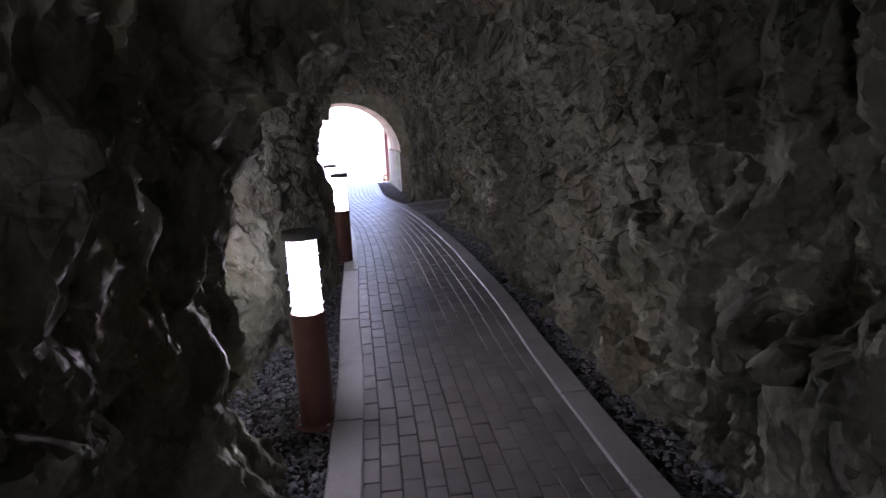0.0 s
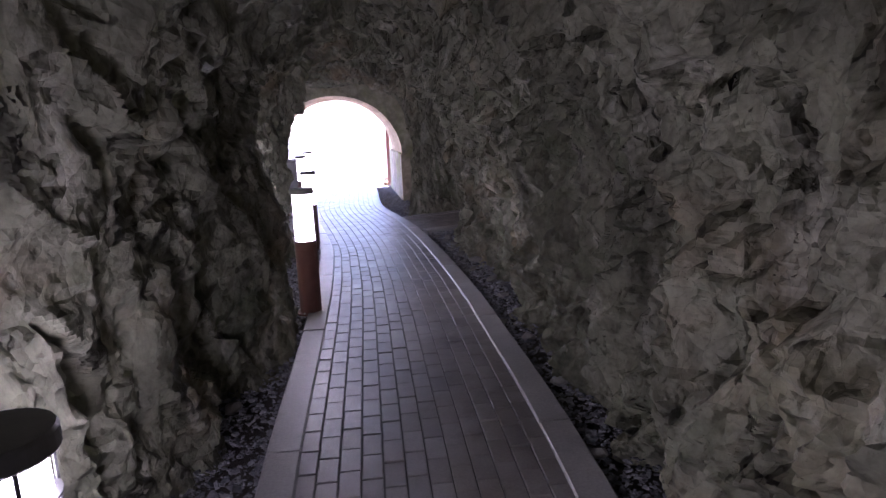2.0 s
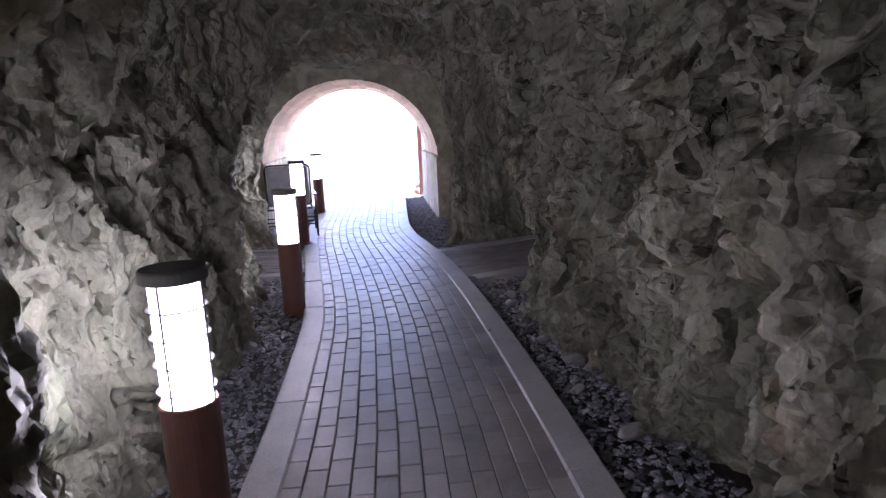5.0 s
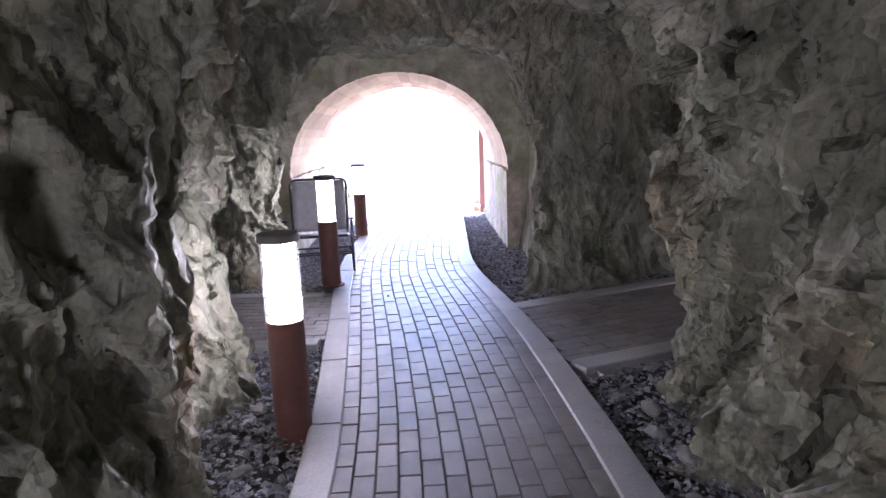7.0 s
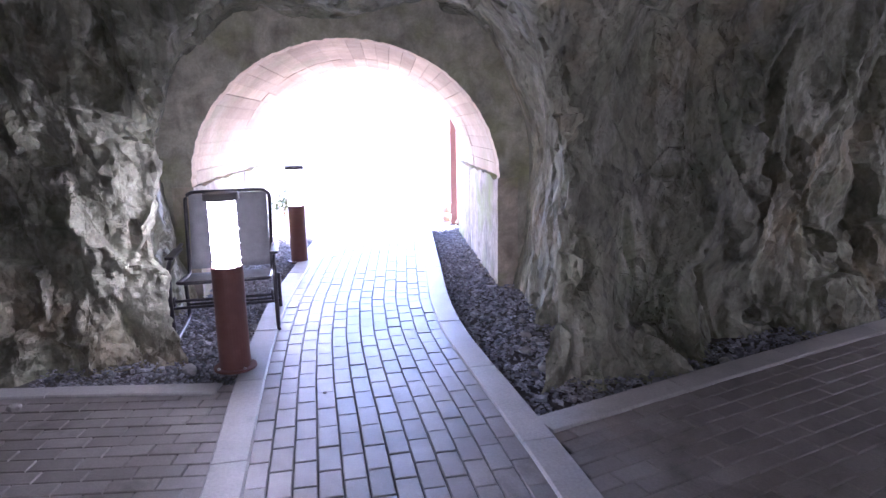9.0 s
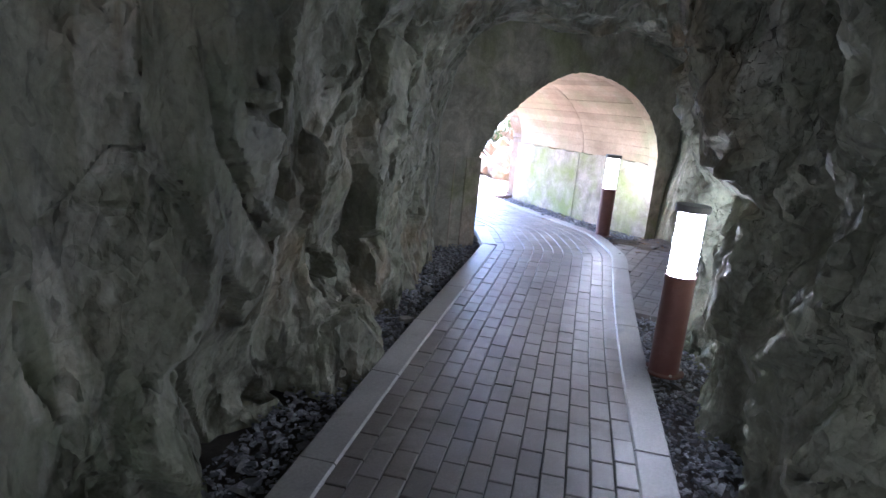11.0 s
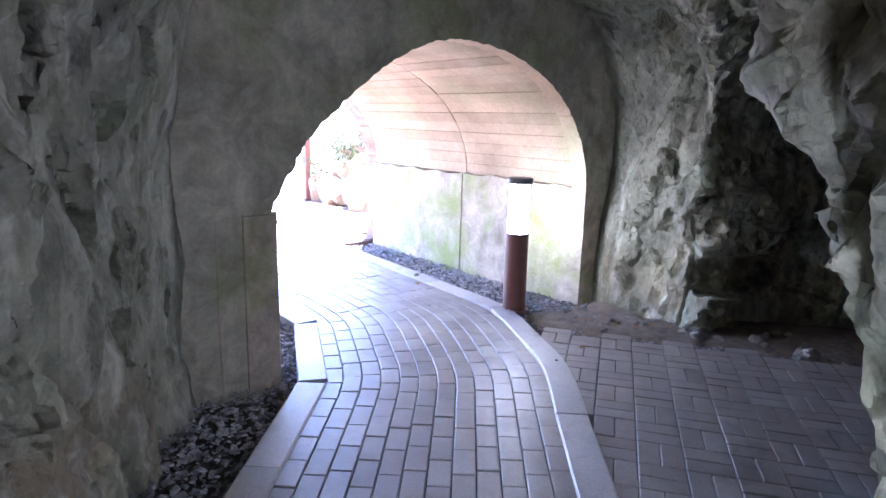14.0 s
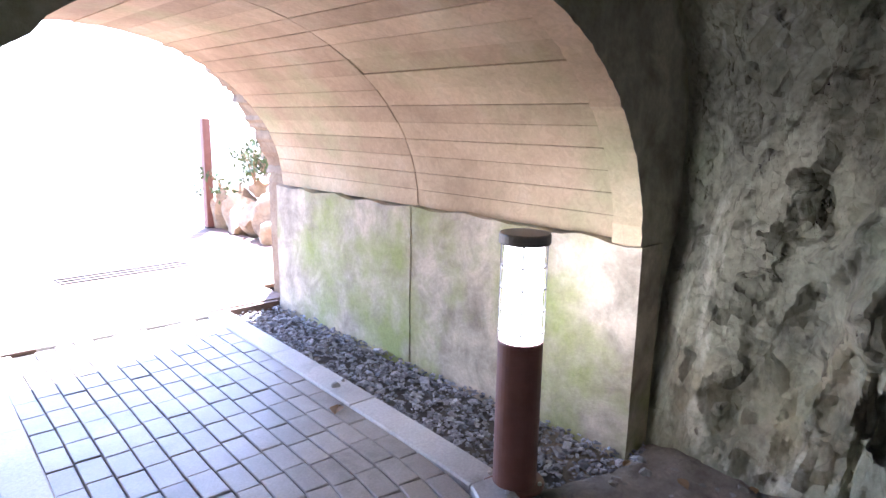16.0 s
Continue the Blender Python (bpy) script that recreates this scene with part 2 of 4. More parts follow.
def grid_mesh(name, verts, quads, mat, smooth=True):
    """A mesh object from arrays of places and quads."""
    me = bpy.data.meshes.new(name)
    n = len(quads)
    k = quads.shape[1]
    me.vertices.add(len(verts))
    me.vertices.foreach_set("co", verts.astype(np.float32).ravel())
    me.loops.add(n * k)
    me.loops.foreach_set("vertex_index", quads.astype(np.int32).ravel())
    me.polygons.add(n)
    me.polygons.foreach_set("loop_start", np.arange(0, n * k, k, dtype=np.int32))
    me.polygons.foreach_set("use_smooth", np.full(n, smooth))
    me.update(calc_edges=True)
    me.validate()
    if smooth:
        me.set_sharp_from_angle(angle=radians(20))
    me.materials.append(mat)
    return new(name, me)


def box(bm, size, at=(0, 0, 0), rz=0.0, bevel=0.0, m=None):
    mm = (m or Matrix()) @ pose(*at, 0, 0, rz) @ Matrix.Diagonal((*size, 1))
    made = bmesh.ops.create_cube(bm, size=1.0, matrix=mm)["verts"]
    if bevel:
        edges = {e for v in made for e in v.link_edges}
        bmesh.ops.bevel(bm, geom=list(edges), offset=bevel, segments=2, affect="EDGES", profile=0.7)
    return bm


def lathe(bm, profile, sides=32):
    """Turns a profile of (radius, z) round the z axis."""
    rings = [[bm.verts.new((r * math.cos(2 * math.pi * i / sides), r * math.sin(2 * math.pi * i / sides), z)) for i in range(sides)] for r, z in profile]
    for a, b in zip(rings, rings[1:]):
        for i in range(sides):
            j = (i + 1) % sides
            bm.faces.new((a[i], a[j], b[j], b[i]))
    bm.faces.new(list(reversed(rings[0])))
    bm.faces.new(rings[-1])
    return bm


def tube(bm, path, r, sides=8, closed=False):
    """A round bar along a line of points."""
    pts = [Vector(p) for p in path]
    n = len(pts)
    rings = []
    for i, p in enumerate(pts):
        a = pts[(i - 1) % n] if closed or i else p
        b = pts[(i + 1) % n] if closed or i < n - 1 else p
        d = (b - a).normalized()
        u = d.cross(Vector((0, 0, 1)) if abs(d.z) < 0.9 else Vector((1, 0, 0))).normalized()
        v = d.cross(u)
        rings.append([bm.verts.new(p + r * (math.cos(2 * math.pi * k / sides) * u + math.sin(2 * math.pi * k / sides) * v)) for k in range(sides)])
    for i in range(n if closed else n - 1):
        a, b = rings[i], rings[(i + 1) % n]
        for k in range(sides):
            bm.faces.new((a[k], a[(k + 1) % sides], b[(k + 1) % sides], b[k]))
    if not closed:
        bm.faces.new(rings[0])
        bm.faces.new(list(reversed(rings[-1])))
    bmesh.ops.recalc_face_normals(bm, faces=bm.faces)
    return bm


def rounded(points, r, steps=5):
    """A line of points with its corners rounded."""
    pts = [Vector(p) for p in points]
    out = [pts[0]]
    for a, b, c in zip(pts, pts[1:], pts[2:]):
        u, v = (a - b), (c - b)
        k = min(r, u.length * 0.45, v.length * 0.45)
        p, q = b + u.normalized() * k, b + v.normalized() * k
        for i in range(steps + 1):
            s = i / steps
            out.append((1 - s) ** 2 * p + 2 * s * (1 - s) * b + s * s * q)
    return out + [pts[-1]]


# ---- plan ----
MAIN_L = [(-0.55, -5.0), (-0.25, -1.0), (0.04, 3.1), (0.10, 5.06), (0.17, 6.9), (0.205, 8.1), (0.20, 9.64), (0.16, 10.3), (0.08, 11.1), (-0.03, 12.1), (-0.12, 12.9), (-0.19, 13.7), (-0.24, 14.6), (-0.24, 15.6), (-0.20, 17.4), (-0.15, 19.5)]
MAIN_R = [(0.80, -5.0), (0.98, -1.0), (1.15, 3.1), (1.28, 5.0), (1.35, 6.8), (1.37, 8.1), (1.35, 9.55), (1.31, 10.6), (1.24, 11.6), (1.14, 12.4), (1.04, 13.1), (0.97, 13.7), (0.94, 14.5), (0.97, 15.6), (1.02, 17.4), (1.06, 19.5)]
BRANCH_L = [(1.33, 12.17), (2.9, 12.84), (4.42, 13.46), (5.95, 14.06), (7.16, 14.54), (7.98, 15.18), (8.49, 16.06), (9.12, 17.22)]
BRANCH_R = [(1.47, 10.98), (3.2, 11.64), (5.05, 12.40), (5.98, 12.77), (7.17, 13.22), (7.9, 13.50), (8.40, 13.82), (8.78, 14.10), (9.02, 14.40), (10.29, 16.60)]
PORTAL_A, DIR_A = Vector((0.28, 15.0, 0)), Vector((0.0, 1.0, 0))
PORTAL_B, DIR_B = Vector((8.25, 14.20, 0)), Vector((0.455, 0.890, 0)).normalized()
HALF, SPRING, LONG = 1.32, 0.93, 3.05
RISE_A, RISE_B = 1.20, 1.00
AIR = [
    [(-0.95, -4.0), (-0.72, 0.0), (-0.64, 1.8), (-0.36, 2.48), (-0.40, 2.70), (-0.80, 2.86), (-0.76, 3.3), (-0.55, 4.0), (-0.40, 4.7), (-0.30, 5.6), (-0.12, 6.45), (-0.14, 6.72), (-0.46, 6.92), (-0.36, 7.4), (-0.22, 7.7), (-0.24, 8.1), (-0.44, 8.5), (-0.34, 9.0), (-0.17, 9.5), (-0.20, 9.72), (-0.56, 9.92), (-0.56, 10.25), (-0.52, 10.7), (-0.3, 12.5), (1.6, 12.5), (1.95, 10.5), (1.82, 9.5), (1.88, 7.1), (1.72, 5.5), (1.60, 4.0), (1.45, 2.7), (1.28, 0.0), (1.1, -4.0)],
    [(-4.0, 11.0), (-0.35, 10.85), (1.95, 10.6), (1.62, 12.45), (1.45, 12.75), (1.56, 13.0), (1.80, 13.8), (1.94, 15.1), (-1.26, 15.1), (-1.15, 14.3), (-0.70, 13.45), (-1.2, 13.25), (-1.74, 13.31), (-4.0, 13.6)],
    [(1.3, 12.7), (1.8, 12.80), (2.84, 13.22), (3.76, 13.58), (5.4, 14.36), (6.2, 14.72), (6.75, 15.2), (9.8, 13.55), (8.8, 12.6), (6.3, 12.46), (5.78, 12.26), (5.46, 12.02), (5.26, 11.66), (5.04, 11.60), (4.88, 11.90), (4.45, 11.76), (3.4, 11.2), (2.2, 10.68), (1.5, 10.5)],
    [(6.15, 12.6), (6.3, 11.0), (6.4, 8.2), (9.7, 8.2), (9.85, 11.0), (9.8, 12.2), (9.22, 12.75), (9.55, 13.35), (9.75, 13.6), (8.2, 14.6)],
    [(-1.57, 15.06), (2.13, 15.06), (2.13, 20.0), (-1.57, 20.0)],
    [tuple((PORTAL_B + DIR_B * a + Vector((DIR_B.y, -DIR_B.x, 0)) * b)[:2]) for a, b in ((0.07, -1.85), (6.0, -1.85), (6.0, 1.85), (0.07, 1.85))],
]


def inside_distance(px, py, poly):
    """Signed distance to a polygon's rim, above zero inside."""
    best = np.full(px.shape, 1e9)
    inside = np.zeros(px.shape, bool)
    for (x0, y0), (x1, y1) in zip(poly, poly[1:] + poly[:1]):
        dx, dy = x1 - x0, y1 - y0
        s = np.clip(((px - x0) * dx + (py - y0) * dy) / (dx * dx + dy * dy), 0, 1)
        best = np.minimum(best, (px - x0 - s * dx) ** 2 + (py - y0 - s * dy) ** 2)
        if dy:
            inside ^= ((y0 > py) != (y1 > py)) & (px < x0 + (py - y0) * dx / dy)
    return np.where(inside, 1, -1) * np.sqrt(best)


def outline_tree():
    """Points along the rim of all the spaces together."""
    keep = []
    for poly in AIR:
        pts = []
        for (x0, y0), (x1, y1) in zip(poly, poly[1:] + poly[:1]):
            n = max(2, int(math.hypot(x1 - x0, y1 - y0) / 0.02))
            pts += [(x0 + (x1 - x0) * i / n, y0 + (y1 - y0) * i / n) for i in range(n)]
        p = np.array(pts)
        free = np.ones(len(p), bool)
        for other in AIR:
            if other is not poly:
                free &= inside_distance(p[:, 0], p[:, 1], other) < 0.005
        keep.append(p[free])
    keep = np.concatenate(keep)
    tree = kdtree.KDTree(len(keep))
    for i, (x, y) in enumerate(keep):
        tree.insert((x, y, 0), i)
    tree.balance()
    return tree


RIM = outline_tree()


def air_distance(px, py):
    inside = np.zeros(px.shape, bool)
    for poly in AIR:
        inside |= inside_distance(px, py, poly) > 0
    far = np.array([RIM.find((x, y, 0))[2] for x, y in zip(px.ravel(), py.ravel())]).reshape(px.shape)
    return np.where(inside, far, -far)


def hashed(ix, iy, iz, seed):
    h = (ix.astype(np.int64) * 374761393 + iy.astype(np.int64) * 668265263 + iz.astype(np.int64) * 2147483647 + seed * 1274126177) & 0xFFFFFFFF
    h = ((h ^ (h >> 13)) * 1274126177) & 0xFFFFFFFF
    h = ((h ^ (h >> 16)) * 2246822519) & 0xFFFFFFFF
    return ((h ^ (h >> 15)) & 0xFFFFFF) / float(0xFFFFFF)


def soft_noise(p, scale, seed):
    """Smooth lattice noise, -1 to 1."""
    q = p / scale
    i = np.floor(q).astype(np.int64)
    f = q - i
    f = f * f * (3 - 2 * f)
    out = np.zeros(len(p))
    for a in (0, 1):
        for b in (0, 1):
            for c in (0, 1):
                w = (f[:, 0] if a else 1 - f[:, 0]) * (f[:, 1] if b else 1 - f[:, 1]) * (f[:, 2] if c else 1 - f[:, 2])
                out += w * hashed(i[:, 0] + a, i[:, 1] + b, i[:, 2] + c, seed)
    return out * 2 - 1


def facets(p, scale, seed, step, tilt, crisp):
    """Broken stone: each irregular cell is a tilted flat at its own depth."""
    q = p / scale
    base = np.floor(q).astype(np.int64)
    total, weight = np.zeros(len(p)), np.full(len(p), 1e-280)
    for a in (-1, 0, 1):
        for b in (-1, 0, 1):
            for c in (-1, 0, 1):
                ix, iy, iz = base[:, 0] + a, base[:, 1] + b, base[:, 2] + c
                r = [hashed(ix, iy, iz, seed + k) for k in range(4)]
                d = np.stack((q[:, 0] - ix - r[0], q[:, 1] - iy - r[1], q[:, 2] - iz - r[2]), 1)
                w = np.exp(-crisp * (d * d).sum(1))
                total += w * ((r[3] - 0.5) * step + tilt * (d[:, 0] * (r[0] - 0.5) + d[:, 1] * (r[1] - 0.5) + d[:, 2] * (r[2] - 0.5)) * 2)
                weight += w
    return total / weight


def creased(p, scale, seed, turn):
    """Flat facets that meet in sharp creases, -1 to 1."""
    q = p @ np.array(Euler(turn).to_matrix()) / scale
    i = np.floor(q).astype(np.int64)
    f = q - i
    order = np.argsort(-f, axis=1)
    s = np.take_along_axis(f, order, 1)
    out = hashed(i[:, 0], i[:, 1], i[:, 2], seed) * (1 - s[:, 0])
    each = np.arange(len(p))
    for k in range(3):
        i[each, order[:, k]] += 1
        out += hashed(i[:, 0], i[:, 1], i[:, 2], seed) * (s[:, k] - (s[:, k + 1] if k < 2 else 0))
    return out * 2 - 1


# ---- ground ----
bm = bmesh.new()
bmesh.ops.create_grid(bm, x_segments=2, y_segments=2, size=150.0)
ground = part("ground", bm, EARTH)
ground.location = (3, 8, -0.075)
tagged(ground, "dark stony earth under the tunnel and outside", "ground", kind="structure")


# ---- rock ----
def build_rock():
    h = 0.034
    x0, y0, z0 = -4.4, -4.4, -0.20
    nx, ny, nz = int(14.9 / h), int(19.9 / h), int(2.95 / h)
    gx, gy, gz = x0 + h * np.arange(nx), y0 + h * np.arange(ny), z0 + h * np.arange(nz)
    px, py = np.meshgrid(gx, gy, indexing="ij")
    d = air_distance(px, py).astype(np.float32)
    # the walls lean in above the springing and close in a low vault
    crown, spring, reach = 2.38, 1.05, 0.85
    s = np.clip((gz - spring) / (crown - spring), 0, 1)
    lean = reach * (1 - np.sqrt(1 - s * s)) + np.clip(0.35 - gz, 0, 0.6) * 0.15
    f = d[:, :, None] - lean[None, None, :].astype(np.float32)
    near_a = np.exp(-np.clip(14.9 - py, 0, 9) ** 2 / 1.6) * (px < 4)
    away = (px - PORTAL_B.x) * DIR_B.x + (py - PORTAL_B.y) * DIR_B.y
    near_b = np.exp(-np.clip(-away, 0, 9) ** 2 / 1.2) * (px > 5)
    roof = (0.03 * near_a + 0.02 * near_b).astype(np.float32)
    f = np.minimum(f, (crown - gz)[None, None, :].astype(np.float32) + roof[:, :, None])
    band = np.abs(f) < 0.55
    ii = np.argwhere(band)
    p = np.stack((gx[ii[:, 0]], gy[ii[:, 1]], gz[ii[:, 2]]), 1)
    f[band] += (0.11 * soft_noise(p * (1, 1, 0.7), 0.95, 3) + 0.06 * soft_noise(p * (1, 1, 0.7), 0.42, 9)).astype(np.float32)
    # surface nets
    sign = f > 0
    cell = np.zeros((nx - 1, ny - 1, nz - 1), np.int8)
    for a in (0, 1):
        for b in (0, 1):
            for c in (0, 1):
                cell += sign[a:nx - 1 + a, b:ny - 1 + b, c:nz - 1 + c]
    act = np.argwhere((cell > 0) & (cell < 8))
    index = np.full(cell.shape, -1, np.int64)
    index[tuple(act.T)] = np.arange(len(act))
    total, count = np.zeros((len(act), 3)), np.zeros(len(act))
    corner = [(a, b, c) for a in (0, 1) for b in (0, 1) for c in (0, 1)]
    for k, u in enumerate(corner):
        for v in corner[k + 1:]:
            if sum(abs(i - j) for i, j in zip(u, v)) != 1:
                continue
            fa = f[act[:, 0] + u[0], act[:, 1] + u[1], act[:, 2] + u[2]]
            fb = f[act[:, 0] + v[0], act[:, 1] + v[1], act[:, 2] + v[2]]
            cross = (fa > 0) != (fb > 0)
            w = np.where(cross, fa / np.where(cross, fa - fb, 1), 0)[:, None]
            total += np.where(cross[:, None], np.array(u) * (1 - w) + np.array(v) * w, 0)
            count += cross
    verts = (act + total / count[:, None]) * h + (x0, y0, z0)
    quads = []
    for ax, (o1, o2) in enumerate((((0, 1, 0), (0, 0, 1)), ((0, 0, 1), (1, 0, 0)), ((1, 0, 0), (0, 1, 0)))):
        step = [0, 0, 0]
        step[ax] = 1
        lo = sign[tuple(slice(0, n - k) for n, k in zip(sign.shape, step))]
        hi = sign[tuple(slice(k, n) for n, k in zip(sign.shape, step))]
        e = np.argwhere(lo != hi)
        ok = np.ones(len(e), bool)
        for q in range(3):
            ok &= (e[:, q] < cell.shape[q])
            if q != ax:
                ok &= e[:, q] > 0
        e = e[ok]
        o1, o2 = np.array(o1), np.array(o2)
        loop = np.stack([index[tuple((e - k).T)] for k in (0 * o1, o1, o1 + o2, o2)], 1)
        flip = lo[tuple(e.T)]
        loop[flip] = loop[flip][:, ::-1]
        quads.append(loop)
    quads = np.concatenate(quads)
    quads = quads[(quads >= 0).all(1)]
    # one round of subdivision
    n = len(verts)
    ea = np.sort(np.stack((quads, np.roll(quads, -1, 1)), 2).reshape(-1, 2), 1)
    key, inv = np.unique(ea[:, 0] * n + ea[:, 1], return_inverse=True)
    mids = (verts[key // n] + verts[key % n]) / 2
    inv = inv.reshape(-1, 4) + n
    cen = verts[quads].mean(1)
    ci = np.arange(len(quads)) + n + len(mids)
    verts = np.concatenate((verts, mids, cen))
    quads = np.concatenate([np.stack((quads[:, k], inv[:, k], ci, inv[:, k - 1]), 1) for k in range(4)])
    # normals, then the broken faces
    a, b = verts[quads[:, 2]] - verts[quads[:, 0]], verts[quads[:, 3]] - verts[quads[:, 1]]
    fn = np.cross(a, b)
    vn = np.zeros_like(verts)
    for k in range(4):
        for c in range(3):
            vn[:, c] += np.bincount(quads[:, k], fn[:, c], len(verts))
    for _ in range(3):
        avg = vn[quads].mean(1)
        sm = np.zeros_like(vn)
        for k in range(4):
            for c in range(3):
                sm[:, c] += np.bincount(quads[:, k], avg[:, c], len(verts))
        vn = sm
    vn /= np.maximum(np.linalg.norm(vn, axis=1), 1e-9)[:, None]
    x, y, z = verts.T
    warp = np.stack([soft_noise(verts, 0.25, k) for k in (21, 22, 23)], 1) * 0.045
    tall = (verts + warp) @ np.array([[1.0, 0.12, 0.0], [0.0, 1.0, 0.15], [0.25, 0.2, 0.55]])
    long_wall = np.clip((x - 0.9) / 0.4, 0, 1) * np.clip((10.9 - y) / 0.5, 0, 1)
    branch_side = np.clip((y - 11.6 - 0.41 * (x - 1.4)) / 0.3, 0, 1) * np.clip((x - 1.1) / 0.3, 0, 1)
    pillar_end = branch_side * np.clip((3.3 - x) / 0.6, 0, 1)
    by_deck = np.clip((x - 8.3) / 0.4, 0, 1)
    chippy = np.clip(0.75 + 0.5 * long_wall - 0.5 * pillar_end - 0.3 * branch_side - 0.1 * by_deck, 0, 2)
    # broken blocks, chips and small flakes
    move = 0.15 * creased(tall, 0.50, 40, (0.5, 0.3, 0.8)) + 0.08 * creased(tall, 0.29, 41, (1.1, 0.7, 0.2))
    move += facets(tall, 0.44, 46, 0.09, 0.10, 80) * (1 - 0.6 * by_deck)
    move += chippy * (0.075 * creased(tall, 0.155, 50, (0.2, 0.9, 1.4)) + 0.052 * creased(tall, 0.085, 60, (0.9, 0.4, 0.3)) + 0.028 * creased(verts, 0.045, 65, (0.3, 1.2, 0.6)))
    # tall slanting splinters on the long wall
    split = (verts + warp) @ np.array([[1.0, 0.05, 0.0], [0.0, 1.0, 0.08], [0.10, 0.34, 0.30]])
    move += long_wall * (0.13 * creased(split, 0.21, 90, (0.1, 0.15, 0.5)) + 0.07 * creased(split, 0.10, 91, (0.15, 0.1, 1.0)) + 0.03 * (1 - 2 * np.abs(soft_noise(split, 0.26, 91))))
    slant = (verts + 1.5 * warp) @ np.array([[1.0, 0.0, 0.0], [0.0, 1.0, 0.0], [0.15, -0.5, 0.35]])
    move += (0.3 + 0.7 * long_wall) * (1 - pillar_end) * (1 - by_deck) * (0.09 * (1 - 2 * np.abs(soft_noise(slant, 0.48, 93))) - 0.02)
    # open cracks
    seam = soft_noise((verts + warp) @ np.array([[1.0, 0.05, 0.0], [0.0, 1.0, 0.05], [0.3, 0.25, 0.45]]), 0.62, 81)
    move -= 0.055 * np.clip(1 - np.abs(seam) / 0.055, 0, 1) * np.clip(soft_noise(verts, 0.7, 84) * 2 + 0.5, 0, 1)
    # hollows where blocks have fallen out
    pit = soft_noise((verts + warp) * (1, 1, 0.75), 0.21, 85) + 0.35 * soft_noise(verts, 0.08, 86)
    hollow = np.clip((pit - 0.60) / 0.10, 0, 1) * np.clip(0.35 + branch_side - pillar_end, 0, 1)
    edge = 0.10 * soft_noise(verts, 0.13, 87)
    for cx, cz, wide, high in ((2.92, 1.45, 0.11, 0.42), (2.98, 0.98, 0.13, 0.22), (4.50, 1.32, 0.10, 0.07), (4.33, 1.00, 0.07, 0.16)):
        r = np.hypot((x - cx - 0.22 * (z - cz) * (cx < 3)) / wide, (z - cz) / high) + 2.2 * edge
        hollow = np.maximum(hollow, np.clip((1 - r) / 0.22, 0, 1) * branch_side)
    move -= 0.15 * hollow
    # a jutting block beside the passage by the deck, hollow beneath
    r = np.hypot((y - 12.62) / 0.30, (z - 0.78) / 0.26) + 1.5 * edge
    move += by_deck * 0.16 * np.clip((1 - r) / 0.35, 0, 1)
    r = np.hypot((y - 12.50) / 0.34, (z - 0.38) / 0.17) + 1.5 * edge
    move -= by_deck * 0.20 * np.clip((1 - r) / 0.3, 0, 1)
    move += 0.008 * soft_noise(verts, 0.05, 70) - 0.02
    # the rock hangs over the branch lamp
    s = np.clip(((x - 4.55) * 1.0 + (y - 11.85) * 0.45) / 1.2, 0, 1)
    aside = np.hypot(x - 4.55 - s, y - 11.85 - 0.45 * s)
    hang = 0.22 * (1 - 0.7 * s) * np.exp(-(aside / 0.30) ** 2) * np.clip((z - 1.12) / 0.16, 0, 1)
    # a block that stands out beside the branch lamp
    niche = np.exp(-((x - 4.9) ** 2 + (y - 11.95) ** 2) / 0.16)
    move = move * (1 - 0.55 * niche) + hang
    # the rock is dressed back close to the two mouths
    by_a = np.exp(-(15.0 - verts[:, 1]) ** 2 / 0.7) * (verts[:, 0] < 4)
    away = (verts[:, 0] - PORTAL_B.x) * DIR_B.x + (verts[:, 1] - PORTAL_B.y) * DIR_B.y
    by_b = np.exp(-away ** 2 / 0.5) * (verts[:, 0] > 5)
    move = move * (1 - 0.78 * np.clip(by_a + by_b, 0, 1)) + 0.05 * np.clip(by_a, 0, 1)
    verts = verts + vn * move[:, None]
    # the wall foot stays clear of the kerbs of the long tunnel
    foot = (verts[:, 2] < 0.75) & (verts[:, 1] < 10.4)
    left_edge = np.interp(verts[:, 1], [p[1] for p in MAIN_L], [p[0] for p in MAIN_L]) - 0.16
    right_edge = np.interp(verts[:, 1], [p[1] for p in MAIN_R], [p[0] for p in MAIN_R]) + 0.17
    room = 0.03 * soft_noise(verts, 0.12, 95) + 0.12 * np.clip(verts[:, 2] - 0.2, 0, 1)
    west_side = foot & (verts[:, 0] < 0.6)
    verts[west_side, 0] = np.minimum(verts[west_side, 0], (left_edge - 0.03 + room)[west_side])
    east_side = foot & (verts[:, 0] > 0.6)
    verts[east_side, 0] = np.maximum(verts[east_side, 0], (right_edge + 0.03 - room)[east_side])
    fn = np.cross(verts[quads[:, 2]] - verts[quads[:, 0]], verts[quads[:, 3]] - verts[quads[:, 1]])
    return verts, quads, vn


verts, quads, vn = build_rock()
mid, fz = verts[quads].mean(1), vn[quads].mean(1)[:, 2]
over = (fz < -0.62) & (mid[:, 2] > 1.2)
line = mid[:, 1] - (11.6 + 0.41 * (mid[:, 0] - 1.4))
west = mid[:, 0] < 0.6
zones = {
    "ceiling": over,
    "wall_west": ~over & west & (mid[:, 1] < 12.2),
    "wall_northwest": ~over & west & (mid[:, 1] >= 12.2),
    "wall_pillar": ~over & ~west & (line > 0) & (mid[:, 0] < 7.6),
    "wall_east": ~over & ~west & (line <= 0) & (mid[:, 0] < 7.6),
    "wall_northeast": ~over & (mid[:, 0] >= 7.6),
}
